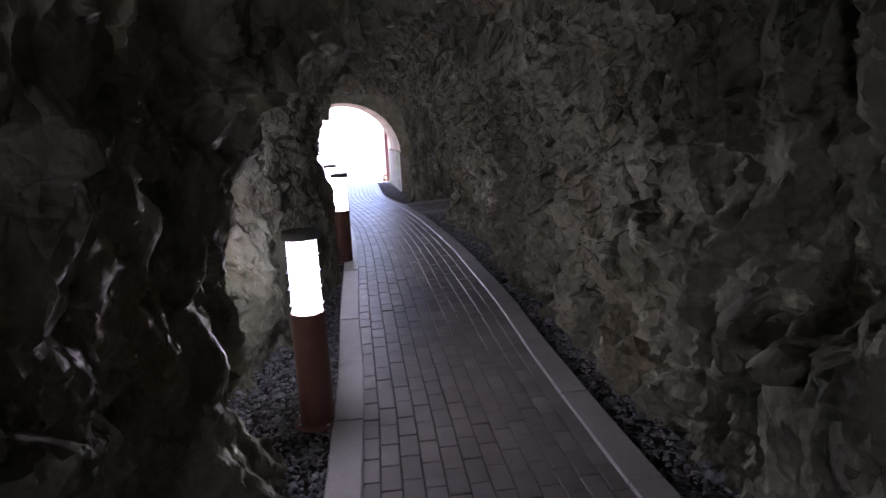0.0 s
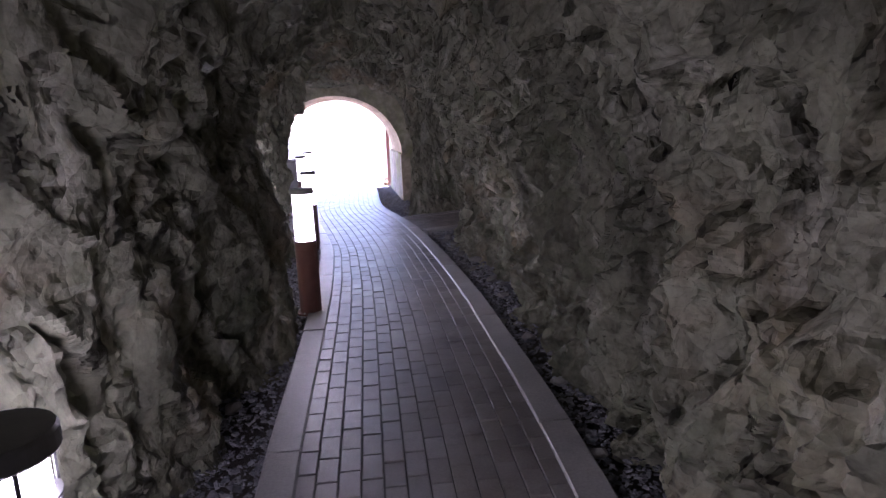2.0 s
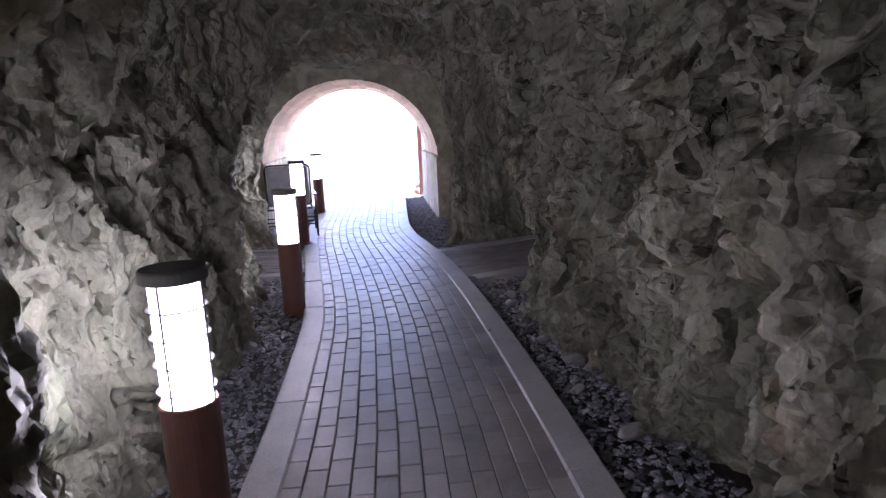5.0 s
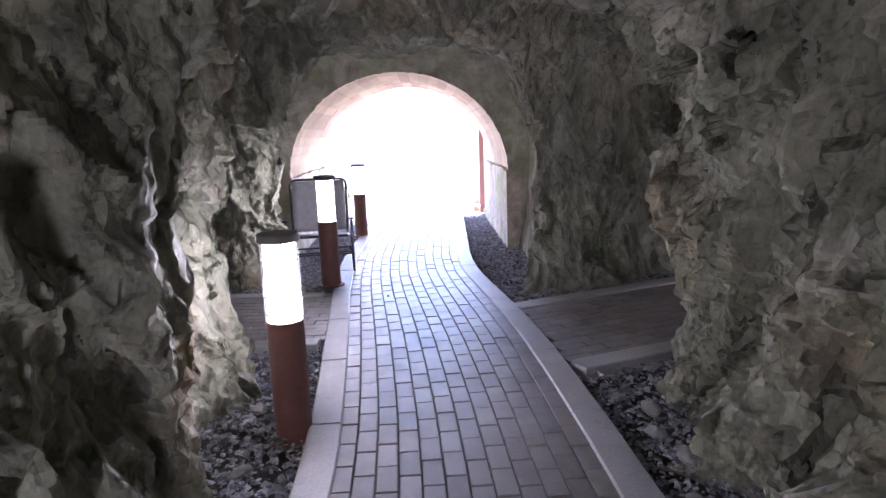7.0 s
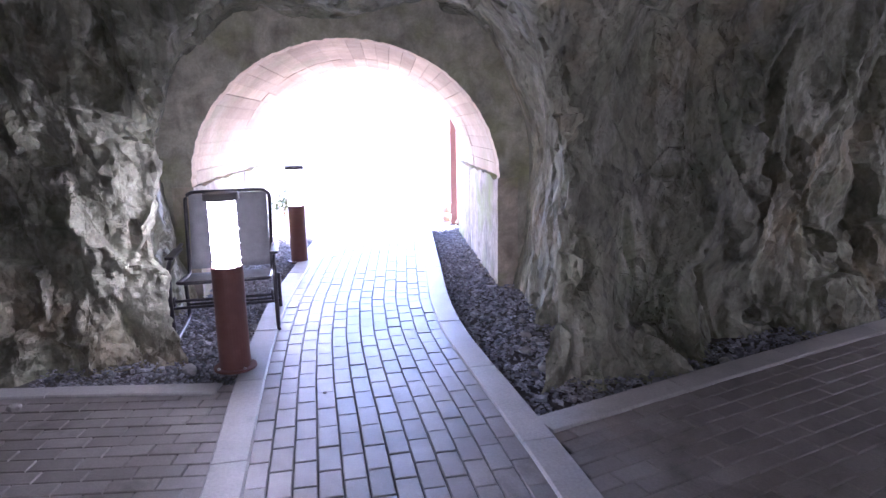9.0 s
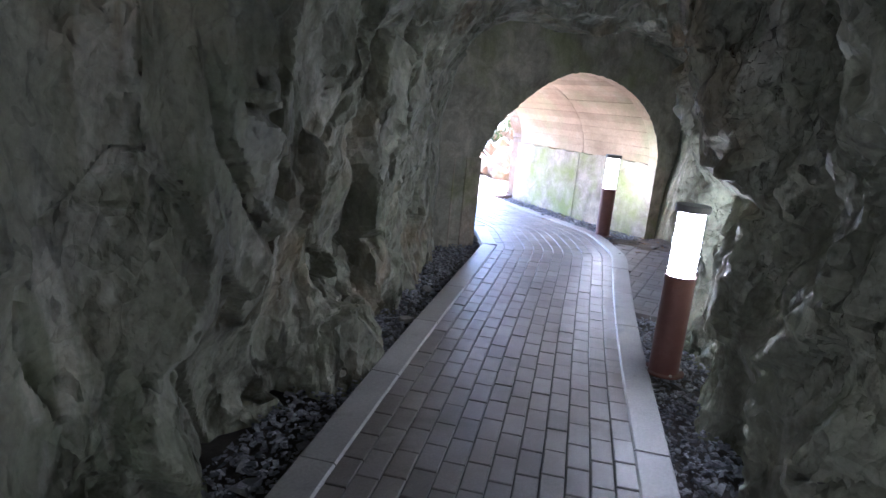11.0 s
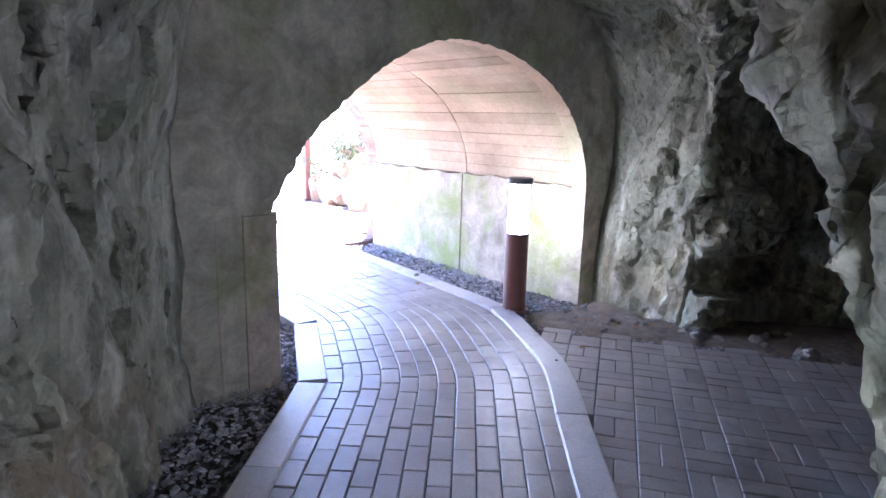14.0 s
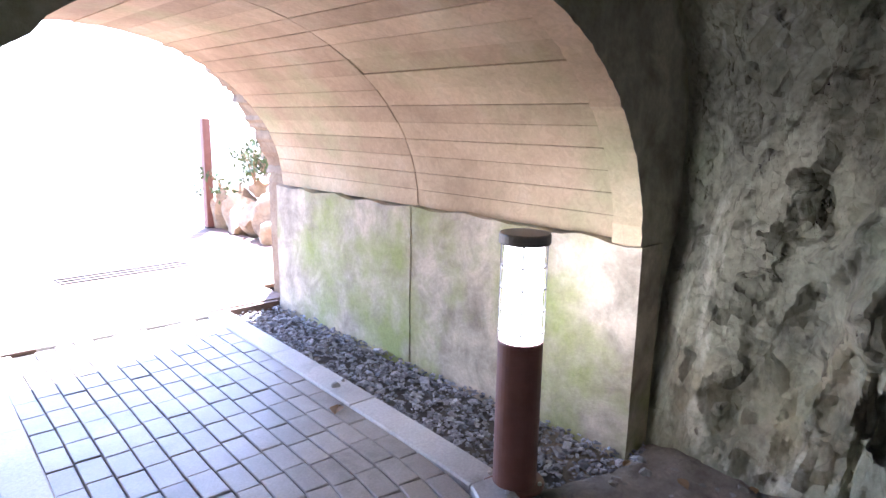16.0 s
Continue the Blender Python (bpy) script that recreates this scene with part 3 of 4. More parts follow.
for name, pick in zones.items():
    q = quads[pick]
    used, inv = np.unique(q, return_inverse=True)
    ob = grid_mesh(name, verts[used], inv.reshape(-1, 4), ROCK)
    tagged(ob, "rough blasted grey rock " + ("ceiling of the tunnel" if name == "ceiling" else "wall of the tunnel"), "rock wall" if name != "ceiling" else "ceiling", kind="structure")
del verts, quads, vn


# unseen hill shell over the tunnels, added to block sun and sky
bm = bmesh.new()
rim_line = [(-6.2, -6.0), (13.1, -6.0), (13.1, 15.0), (7.0, 18.0), (-6.2, 18.0)]
base = [bm.verts.new((x, y, -0.3)) for x, y in rim_line]
edge_line = [bm.verts.new((x, y, 4.0)) for x, y in rim_line]
for k in range(5):
    if k != 2 and k != 3:
        bm.faces.new((base[k], base[(k + 1) % 5], edge_line[(k + 1) % 5], edge_line[k]))
bm.faces.new(edge_line)
bmesh.ops.triangulate(bm, faces=bm.faces)
bmesh.ops.subdivide_edges(bm, edges=bm.edges[:], cuts=5, use_grid_fill=True)
for v in bm.verts:
    if v.co.z > 3.9:
        v.co.z += 0.35 * noise.noise(v.co * 0.5)
hill = part("ground_hill_blocker", bm, EARTH)
tagged(hill, "unseen hill shell added to keep sun and sky off the rock", "hill", kind="structure")


# ---- portals and lined vaults ----
def arch_points(half, rise, spring, n=40):
    return [(-half * math.cos(math.pi * i / n), spring + rise * math.sin(math.pi * i / n)) for i in range(n + 1)]


def portal_matrix(at, way):
    return Matrix.Translation(at) @ Matrix.Rotation(math.atan2(-way.x, way.y), 4, "Z")


def arch_wall(name, m, rise, half_wide, high, y0, y1, mat, grow=0.0, rag=0.0, sag=0.0, pinch=0.0):
    """A wall with an arched opening; its own x runs along the wall and y through it."""
    bm = bmesh.new()
    rnd = random.Random(5)
    rim = [(-HALF - grow, -0.08), *arch_points(HALF + grow, rise + grow, SPRING, 120), (HALF + grow, -0.08)]
    rim = [(x, z - (sag * math.sin(math.pi * (x / HALF) ** 2) if -HALF < x < 0 and z > SPRING else 0)) for x, z in rim]
    rim = [(x * (1 - pinch * min(1, max(0, (z - SPRING) / 0.25))) if x < 0 else x, z) for x, z in rim]
    rim = [(x + rnd.uniform(-rag, rag), z + rnd.uniform(-rag, rag)) for x, z in rim]
    outer = []
    for x, z in rim:
        if z < SPRING:
            outer.append((math.copysign(half_wide, x), z))
        else:
            k = min(half_wide / max(abs(x), 1e-6), (high - SPRING) / max(z - SPRING, 1e-6))
            outer.append((x * k, SPRING + (z - SPRING) * k))
    rows = [[bm.verts.new((x, y, z)) for x, z in ring] for y in (y0, y1) for ring in (rim, outer)]
    n = len(rim)
    for i in range(n - 1):
        j = i + 1
        bm.faces.new((rows[0][i], rows[0][j], rows[1][j], rows[1][i]))
        bm.faces.new((rows[2][j], rows[2][i], rows[3][i], rows[3][j]))
        bm.faces.new((rows[0][j], rows[0][i], rows[2][i], rows[2][j])).material_index = 1
        bm.faces.new((rows[1][i], rows[1][j], rows[3][j], rows[3][i]))
    bmesh.ops.recalc_face_normals(bm, faces=bm.faces)
    ob = part(name, bm, mat)
    ob.data.materials.append(BOARD if grow == 0 else mat)
    ob.matrix_world = m
    return ob


def vault(m, rise, number, joint, gap_seed):
    """Board-marked concrete barrel over two low side walls."""
    rnd = random.Random(gap_seed)
    bm = bmesh.new()
    n = 32
    for y0, y1, lift in ((0.16, joint, 0.0), (joint, LONG, -0.003)):
        for i in range(n):
            a0, a1 = math.pi * i / n, math.pi * (i + 1) / n
            off = rnd.uniform(-0.0032, 0.0032) + lift
            h, r = HALF + 0.035 + off, rise + 0.035 + off
            gap = 0.0013
            ends = [(-h * math.cos(a), SPRING + r * math.sin(a)) for a in (a0 + gap, a1 - gap)]
            backs = [(-(h + 0.10) * math.cos(a), SPRING + (r + 0.10) * math.sin(a)) for a in (a0, a1)]
            for ya, yb in ((y0, y1),):
                va = [bm.verts.new((x, ya + 0.002, z)) for x, z in ends + backs[::-1]]
                vb = [bm.verts.new((x, yb - 0.002, z)) for x, z in ends + backs[::-1]]
                bm.faces.new((va[0], va[1], vb[1], vb[0]))
                for k in (0, 1, 2, 3):
                    if k != 0:
                        bm.faces.new((va[k], va[(k + 1) % 4], vb[(k + 1) % 4], vb[k]))
                bm.faces.new(va)
                bm.faces.new(vb)
    bmesh.ops.recalc_face_normals(bm, faces=bm.faces)
    ob = part("ceiling_vault_%d" % number, bm, BOARD)
    ob.matrix_world = m
    tagged(ob, "curved concrete vault with wood board marks", "vault", kind="structure")
    bm = bmesh.new()
    shell = [[bm.verts.new((x, y, z)) for x, z in arch_points(HALF + 0.15, rise + 0.15, SPRING, 30)] for y in (0.1, LONG)]
    for i in range(30):
        bm.faces.new((shell[0][i], shell[0][i + 1], shell[1][i + 1], shell[1][i]))
    backing = part("ceiling_backing_%d" % number, bm, FACE)
    backing.matrix_world = m
    tagged(backing, "rough concrete behind the vault boards", "vault", kind="structure")
    for side in (-1, 1):
        bm = bmesh.new()
        ny, nz = 18, 10
        for y0, y1, proud in ((0.0, joint - 0.003, 0.0), (joint + 0.003, LONG, 0.006)):
            rows = []
            for j in range(nz + 1):
                z = -0.08 + (SPRING + 0.08) * j / nz
                row = []
                for i in range(ny + 1):
                    y = y0 + (y1 - y0) * i / ny
                    inn = HALF - 0.02 - proud + 0.007 * noise.noise((y * 3, z * 3, side * 7 + number))
                    top = 0.03 * noise.noise((y * 5, 3.3, side + number)) + 0.014 * noise.noise((y * 17, 1.3, side + number)) if j == nz else 0
                    row.append(bm.verts.new((side * inn, y, z + top)))
                rows.append(row)
            rows.append([bm.verts.new((side * (HALF + 0.16), v.co.y, v.co.z)) for v in rows[-1]])
            rows.append([bm.verts.new((side * (HALF + 0.16), v.co.y, -0.08)) for v in rows[0]])
            for a, b in zip(rows, rows[1:]):
                for i in range(ny):
                    bm.faces.new((a[i], a[i + 1], b[i + 1], b[i]))
            bm.faces.new([r[0] for r in rows])
            bm.faces.new([r[-1] for r in rows])
        bmesh.ops.recalc_face_normals(bm, faces=bm.faces)
        w = part("wall_vault_%d_%s" % (number, "west" if side < 0 else "east"), bm, SIDEWALL)
        w.matrix_world = m
        tagged(w, "low stained concrete wall, green with algae", "concrete wall", kind="structure")


MA, MB = portal_matrix(PORTAL_A, DIR_A), portal_matrix(PORTAL_B, DIR_B)
tagged(arch_wall("wall_portal_1", MA, RISE_A, 2.3, 3.3, 0.02, 0.16, FACE, 0.0, 0.006), "grey concrete wall with an arched opening", "portal", kind="structure")
tagged(arch_wall("wall_portal_2", MB, RISE_B, 2.3, 3.3, 0.02, 0.16, FACE, 0.0, 0.007, 0.115, 0.075), "grey concrete wall with an arched opening", "portal", kind="structure")
bm = bmesh.new()
box(bm, (0.46, 0.26, 1.0), (-1.465, 0.228, 0.40), 25, 0.012)
bmesh.ops.subdivide_edges(bm, edges=bm.edges[:], cuts=3, use_grid_fill=True)
for v in bm.verts:
    v.co += Vector((0.008, 0.008, 0.012)) * noise.noise(v.co * 7)
pier = part("wall_pier", bm, SIDEWALL)
pier.matrix_world = MB
tagged(pier, "pale smooth concrete pier at the foot of the arch", "pier", kind="structure")
vault(MA, RISE_A, 1, 1.9, 3)
vault(MB, RISE_B, 2, 1.48, 8)
tagged(arch_wall("wall_cliff_1", MA, RISE_A, 6.5, 6.0, LONG, LONG + 0.4, CLIFF, 0.12, 0.03), "orange-grey cliff face round the tunnel mouth", "cliff", kind="structure")
tagged(arch_wall("wall_cliff_2", MB, RISE_B, 4.0, 6.0, LONG, LONG + 0.4, CLIFF, 0.12, 0.03), "orange-grey cliff face round the tunnel mouth", "cliff", kind="structure")


# ---- lamps ----
def bollard_lamp():
    lamp = new("bollard_lamp")
    bm = bmesh.new()
    lathe(bm, [(0.088, 0.0), (0.088, 0.602), (0.085, 0.608), (0.06, 0.608)])
    part("post", bm, POST, lamp, "red-brown painted steel post")
    bm = bmesh.new()
    lathe(bm, [(0.122, 0.0), (0.122, 0.008), (0.118, 0.012), (0.09, 0.012)])
    plate = part("base_plate", bm, POST, lamp)
    for k in range(4):
        bm = bmesh.new()
        lathe(bm, [(0.009, 0.0), (0.009, 0.008), (0.006, 0.011)], 6)
        part("bolt", bm, WIRE, plate).location = (0.105 * math.cos(k * math.pi / 2 + 0.4), 0.105 * math.sin(k * math.pi / 2 + 0.4), 0.012)
    bm = bmesh.new()
    lathe(bm, [(0.075, 0.606), (0.075, 0.985)])
    part("glass", bm, GLASS, lamp, "glowing white frosted glass", True)
    for z in (0.645, 0.73, 0.815, 0.90):
        bm = bmesh.new()
        loops = [[bm.verts.new((r * math.cos(a * math.pi / 16), r * math.sin(a * math.pi / 16), z + dz)) for a in range(32)] for r, dz in ((0.0765, 0), (0.088, 0), (0.089, 0.0025), (0.088, 0.005), (0.0765, 0.005))]
        for la, lb in zip(loops, loops[1:] + loops[:1]):
            for a in range(32):
                bm.faces.new((la[a], la[(a + 1) % 32], lb[(a + 1) % 32], lb[a]))
        bmesh.ops.recalc_face_normals(bm, faces=bm.faces)
        part("ring", bm, CAGE, lamp, "flat grey steel ring")
    for k in range(4):
        bm = bmesh.new()
        box(bm, (0.005, 0.007, 0.382), (0.0865, 0, 0.796), 0, 0.001, pose(0, 0, 0, 0, 0, 35 + 90 * k))
        part("rod", bm, CAGE, lamp)
    bm = bmesh.new()
    lathe(bm, [(0.07, 0.984), (0.095, 0.984), (0.098, 0.988), (0.098, 1.018), (0.094, 1.025)])
    part("cap", bm, CAP, lamp, "dark grey flat metal cap")
    tagged(lamp, "red-brown bollard lamp, lit, with a caged glass and dark cap", "lamp", "bollard lamps along the path")
    return lamp


LAMPS = [(-0.19, 3.14, 10), (0.05, 7.22, 40), (-0.06, 10.27, 75, -0.055), (-0.31, 13.12, 20, 0.035), (-0.36, 16.25, 50), (5.05, 12.14, 15), (8.97, 14.02, 65), (-0.58, -1.35, 30)]
first = bollard_lamp()
first.matrix_world = pose(LAMPS[0][0], LAMPS[0][1], 0.0, 0, 0, LAMPS[0][2])
for x, y, a, *z in LAMPS[1:]:
    copy_thing(first, pose(x, y, z[0] if z else 0.0, 0, 0, a))


# ---- patio chair ----
def patio_chair():
    """A tubular chair on runners with a sling seat and back; it faces its own -y."""
    chair = new("patio_chair")
    w = 0.29
    for side in (-1, 1):
        x = side * w
        bm = bmesh.new()
        tube(bm, rounded([(x, 0.20, 0.33), (x, 0.27, 0.015), (x, -0.30, 0.015), (x, -0.34, 0.30), (x, -0.30, 0.56), (x, 0.20, 0.60)], 0.09), 0.0125)
        frame_side = part("side_frame", bm, BLACK_TUBE, chair, "bent black steel tube", True)
        bm = bmesh.new()
        box(bm, (0.05, 0.34, 0.02), (x, -0.08, 0.585), 0, 0.008)
        part("armrest", bm, BLACK_TUBE, frame_side)
        bm = bmesh.new()
        tube(bm, [(x * 0.93, -0.32 + 0.02 * math.sin(k * 0.8), 0.30 + 0.03 * math.cos(k * 0.8)) for k in range(8)], 0.008, 8, True)
        part("spring_loop", bm, BLACK_TUBE, frame_side, "", True)
    bm = bmesh.new()
    tube(bm, rounded([(-0.255, 0.02, 0.38), (-0.255, 0.20, 0.36), (-0.265, 0.36, 0.97), (0.265, 0.36, 0.97), (0.255, 0.20, 0.36), (0.255, 0.02, 0.38)], 0.07), 0.0125)
    part("back_frame", bm, BLACK_TUBE, chair, "", True)
    bm = bmesh.new()
    tube(bm, rounded([(-0.255, 0.22, 0.36), (-0.255, -0.30, 0.42), (0.255, -0.30, 0.42), (0.255, 0.22, 0.36)], 0.06), 0.0125)
    part("seat_frame", bm, BLACK_TUBE, chair, "", True)
    for y, z in ((-0.30, 0.30), (-0.26, 0.24), (0.24, 0.12)):
        bm = bmesh.new()
        tube(bm, [(-w, y, z), (w, y, z)], 0.010)
        part("stretcher", bm, BLACK_TUBE, chair, "", True)

    def sling(name, ends, sag):
        bm = bmesh.new()
        rows = []
        for lift in (0.0, 0.006):
            for i in range(11):
                s = i / 10
                row = []
                for j in range(9):
                    u = j / 8
                    y = ends[0][0] * (1 - s) + ends[1][0] * s
                    z = ends[0][1] * (1 - s) + ends[1][1] * s
                    dip = sag * math.sin(math.pi * s) * (0.6 + 0.4 * math.sin(math.pi * u))
                    row.append(bm.verts.new((-0.245 + 0.49 * u, y + dip * (1 if name == "backrest" else 0) + (lift if name == "backrest" else 0), z - dip * (0 if name == "backrest" else 1) - (0 if name == "backrest" else lift))))
                rows.append(row)
        for g in (rows[:11], rows[11:]):
            for a, b in zip(g, g[1:]):
                for j in range(8):
                    bm.faces.new((a[j], a[j + 1], b[j + 1], b[j]))
        for i in range(10):
            for j in (0, 8):
                bm.faces.new((rows[i][j], rows[i + 1][j], rows[12 + i][j], rows[11 + i][j]))
        for i in (0, 10):
            for j in range(8):
                bm.faces.new((rows[i][j], rows[i][j + 1], rows[11 + i][j + 1], rows[11 + i][j]))
        bmesh.ops.recalc_face_normals(bm, faces=bm.faces)
        return part(name, bm, MESH_CLOTH, chair, "grey woven sling fabric", True)

    sling("backrest", ((0.215, 0.40), (0.355, 0.955)), 0.035)
    sling("seat", ((-0.29, 0.425), (0.19, 0.375)), 0.03)
    tagged(chair, "black tubular patio chair with grey sling, by the rock", "chair")
    return chair


patio_chair().matrix_world = pose(-0.57, 14.14, -0.03, 0, 0, 8) @ Matrix.Diagonal((1.18, 1.08, 1.0, 1))


# ---- deck, posts and slope outside ----
SIDE_B = Vector((DIR_B.y, -DIR_B.x, 0))
DECK_AT = PORTAL_B + DIR_B * 3.12


def deck_board(w, deep):
    bm = bmesh.new()
    box(bm, (w, 0.136, deep), (0, 0, -deep / 2), 0, 0.004)
    return bm


deck = new("deck")
tagged(deck, "wooden deck of weathered reddish-brown boards, sunlit", "deck")
deck_turn = math.degrees(math.atan2(SIDE_B.y, SIDE_B.x))
short = part("board", deck_board(2.8, 0.032), DECK, deck)
long = part("board", deck_board(7.6, 0.032), DECK, deck)
for i in range(30):
    kind = short if i < 3 else long
    o = kind if i in (0, 3) else new("board", kind.data)
    o.parent = deck
    o.matrix_world = pose(*(DECK_AT + DIR_B * (0.07 + 0.142 * i) - SIDE_B * (0.0 if i < 3 else 1.4)), 0, 0, deck_turn) @ Matrix.Translation((0, 0, 0.018))
bm = bmesh.new()
box(bm, (2.6, 0.045, 0.09), (0, 0, 0), 0, 0.004)
fascia = part("fascia", bm, DECK, deck, "dark edge board of the deck")
fascia.matrix_world = pose(*(DECK_AT - DIR_B * 0.028), 0, 0, deck_turn) @ Matrix.Translation((0, 0, -0.034))

# drain grating let into the deck
grate = new("drain_grating")
tagged(grate, "narrow dark iron drain grating on the wooden deck", "grating")
for k in (-0.095, 0.0, 0.095):
    bm = bmesh.new()
    box(bm, (1.12, 0.022, 0.012), (0, k, 0.006), 0, 0.003)
    part("bar", bm, IRON, grate)
for k in range(6):
    bm = bmesh.new()
    box(bm, (0.014, 0.21, 0.008), (-0.55 + 0.22 * k, 0, 0.004))
    part("crossbar", bm, IRON, grate)
grate.matrix_world = pose(11.02, 18.12, 0.018, 0, 0, deck_turn + 3)


def deck_post(x, y, z, high):
    post = new("fence_post")
    bm = bmesh.new()
    box(bm, (0.10, 0.10, high), (0, 0, high / 2), 0, 0.006)
    part("shaft", bm, POST, post)
    bm = bmesh.new()
    bmesh.ops.create_cone(bm, cap_ends=True, segments=4, radius1=0.078, radius2=0.01, depth=0.035, matrix=pose(0, 0, high + 0.017, 0, 0, 45))
    part("post_cap", bm, POST, post)
    bm = bmesh.new()
    box(bm, (0.13, 0.13, 0.012), (0, 0, 0.006), 0, 0.003)
    part("foot_plate", bm, IRON, post)
    post.matrix_world = pose(x, y, z, 0, 0, deck_turn)
    return tagged(post, "red-brown square post at the edge of the deck", "post", "posts round the deck")


POSTS = [(13.36, 19.10, 1.40)]
for x, y, high in POSTS:
    deck_post(x, y, 0.018, high)


def boulder(name, size, seed, mat, rough=0.28):
    bm = bmesh.new()
    bmesh.ops.create_icosphere(bm, subdivisions=3, radius=1.0)
    rnd = random.Random(seed)
    cuts = [(Vector((rnd.uniform(-1, 1), rnd.uniform(-1, 1), rnd.uniform(-0.6, 1))).normalized(), rnd.uniform(0.55, 0.85)) for _ in range(9)]
    for v in bm.verts:
        for n, d in cuts:
            over = v.co.dot(n) - d
            if over > 0:
                v.co -= n * over
        v.co *= 1 + rough * 0.3 * noise.noise(v.co * 2.3 + Vector((seed, 0, 0)))
        v.co = Vector((v.co.x * size[0], v.co.y * size[1], v.co.z * size[2]))
    ob = part(name, bm, mat)
    ob.data.set_sharp_from_angle(angle=radians(30))
    return ob


# stones of the slope beside the deck
rnd = random.Random(77)
spots = []
for k in range(60):
    out = rnd.uniform(0.3, 3.6)
    side_way = 2.45 + rnd.uniform(0.0, 1.5)
    spots.append((out, side_way))
for k, (out, side_way) in enumerate(spots):
    p = PORTAL_B + DIR_B * (LONG + 0.25 + out) + SIDE_B * side_way
    s = rnd.uniform(0.16, 0.34)
    up = (side_way - 2.45) * 0.95
    o = boulder("slope_rock", (s, s * rnd.uniform(0.7, 1.1), s * rnd.uniform(0.7, 1.2)), 100 + k, CLIFF)
    o.matrix_world = pose(p.x, p.y, -0.02 + up + s * 0.35, rnd.uniform(-20, 20), rnd.uniform(-20, 20), rnd.uniform(0, 360))
    tagged(o, "orange-brown angular rock in the slope by the deck", "rock", "rocks of the slope")


def shrub(at, seed, count=160, wide=0.35, high=0.5):
    """A low shrub: thin stems and many small leaves."""
    rnd = random.Random(seed)
    plant = new("shrub")
    tips = []
    for k in range(7):
        a, r = rnd.uniform(0, 6.3), rnd.uniform(0.3, 1.0) * wide
        tip = Vector((r * math.cos(a), r * math.sin(a), high * rnd.uniform(0.5, 1.0)))
        bm = bmesh.new()
        tube(bm, [(0, 0, 0), tuple(tip * 0.5 + Vector((0, 0, 0.08))), tuple(tip)], 0.006, 5)
        part("stem", bm, DEAD_LEAF, plant)
        tips.append(tip)
    v, f = [], []
    for k in range(count):
        t = rnd.choice(tips)
        c = t * rnd.uniform(0.35, 1.05) + Vector((rnd.gauss(0, 0.06), rnd.gauss(0, 0.06), rnd.gauss(0, 0.05)))
        m = pose(*c, rnd.uniform(-70, 70), rnd.uniform(-70, 70), rnd.uniform(0, 360))
        n = len(v)
        s = rnd.uniform(0.03, 0.055)
        v += [tuple(m @ Vector(q)) for q in ((-s, 0, 0), (0, -s * 0.45, 0.006), (s, 0, 0), (0, s * 0.45, 0.006))]
        f.append((n, n + 1, n + 2, n + 3))
    me = bpy.data.meshes.new("leaves")
    me.from_pydata(v, [], f)
    me.materials.append(LEAF)
    leaves = new("leaves", me)
    leaves.parent = plant
    tagged(leaves, kind="stuff")
    plant.matrix_world = pose(*at)
    return tagged(plant, "low green shrub growing among the slope rocks", "shrub", "shrubs on the slope")


for k, (x, y, z) in enumerate(((13.55, 18.9, 0.25), (13.9, 18.8, 0.7), (13.4, 18.4, 0.6), (14.2, 19.6, -0.05), (13.6, 18.0, 0.9))):
    shrub((x, y, z), 30 + k)
for k, (x, y) in enumerate(((-1.3, 18.6), (-1.6, 19.6), (-1.2, 20.6))):
    shrub((x, y, -0.075), 50 + k)

# stones and stump beside the further path
for k, (x, y, s) in enumerate(((1.75, 18.7, 0.16), (1.95, 19.0, 0.2), (1.55, 19.3, 0.12), (2.1, 19.6, 0.24), (1.7, 20.1, 0.18))):
    o = boulder("edge_stone", (s, s * 0.8, s * 0.7), 300 + k, CLIFF)
    o.matrix_world = pose(x, y, -0.075 + s * 0.45, 0, 0, 40 * k)
    tagged(o, "rough grey-brown stone beside the outer path", "stone", "stones beside the path")
deck_post(1.62, 18.95, -0.075, 1.6)


# ---- loose stones and litter ----
SOIL = [(8.99, 13.93), (8.72, 13.78), (8.74, 13.3), (8.86, 12.5), (8.90, 11.6), (9.7, 11.6), (9.5, 12.8), (9.52, 13.5), (9.3, 13.6)]
bm = bmesh.new()
nx, ny = 26, 62
rows = [[bm.verts.new((8.62 + 1.3 * i / nx, 11.4 + 2.6 * j / ny, 0)) for i in range(nx + 1)] for j in range(ny + 1)]
flat = np.array([v.co[:2] for r in rows for v in r])
rise = inside_distance(flat[:, 0], flat[:, 1], SOIL)
for v, d in zip((v for r in rows for v in r), rise):
    v.co.z = -0.082 + 0.07 * min(1, max(0, d + 0.06) / 0.10) + 0.05 * max(0, v.co.x - 9.1) + 0.016 * noise.noise(v.co * 9) + 0.008 * noise.noise(v.co * 31)
for ra, rb in zip(rows, rows[1:]):
    for i in range(nx):
        bm.faces.new((ra[i], ra[i + 1], rb[i + 1], rb[i]))
soil = part("ground_soil", bm, stone_like("brown_soil", (0.12, 0.10, 0.078), (0.24, 0.205, 0.165), 9.0, 0.95, 55, 0.9, 0.02, ((0.05, 0.042, 0.034), 6.0, 0.55)), smooth=True)
tagged(soil, "strip of bare brown soil at the rock foot", "soil", kind="structure")
RUBBLE = stone_like("pale_rubble", (0.20, 0.20, 0.19), (0.36, 0.35, 0.32), 9.0, 0.85, 50, 0.5, 0.006, None, 0.2)
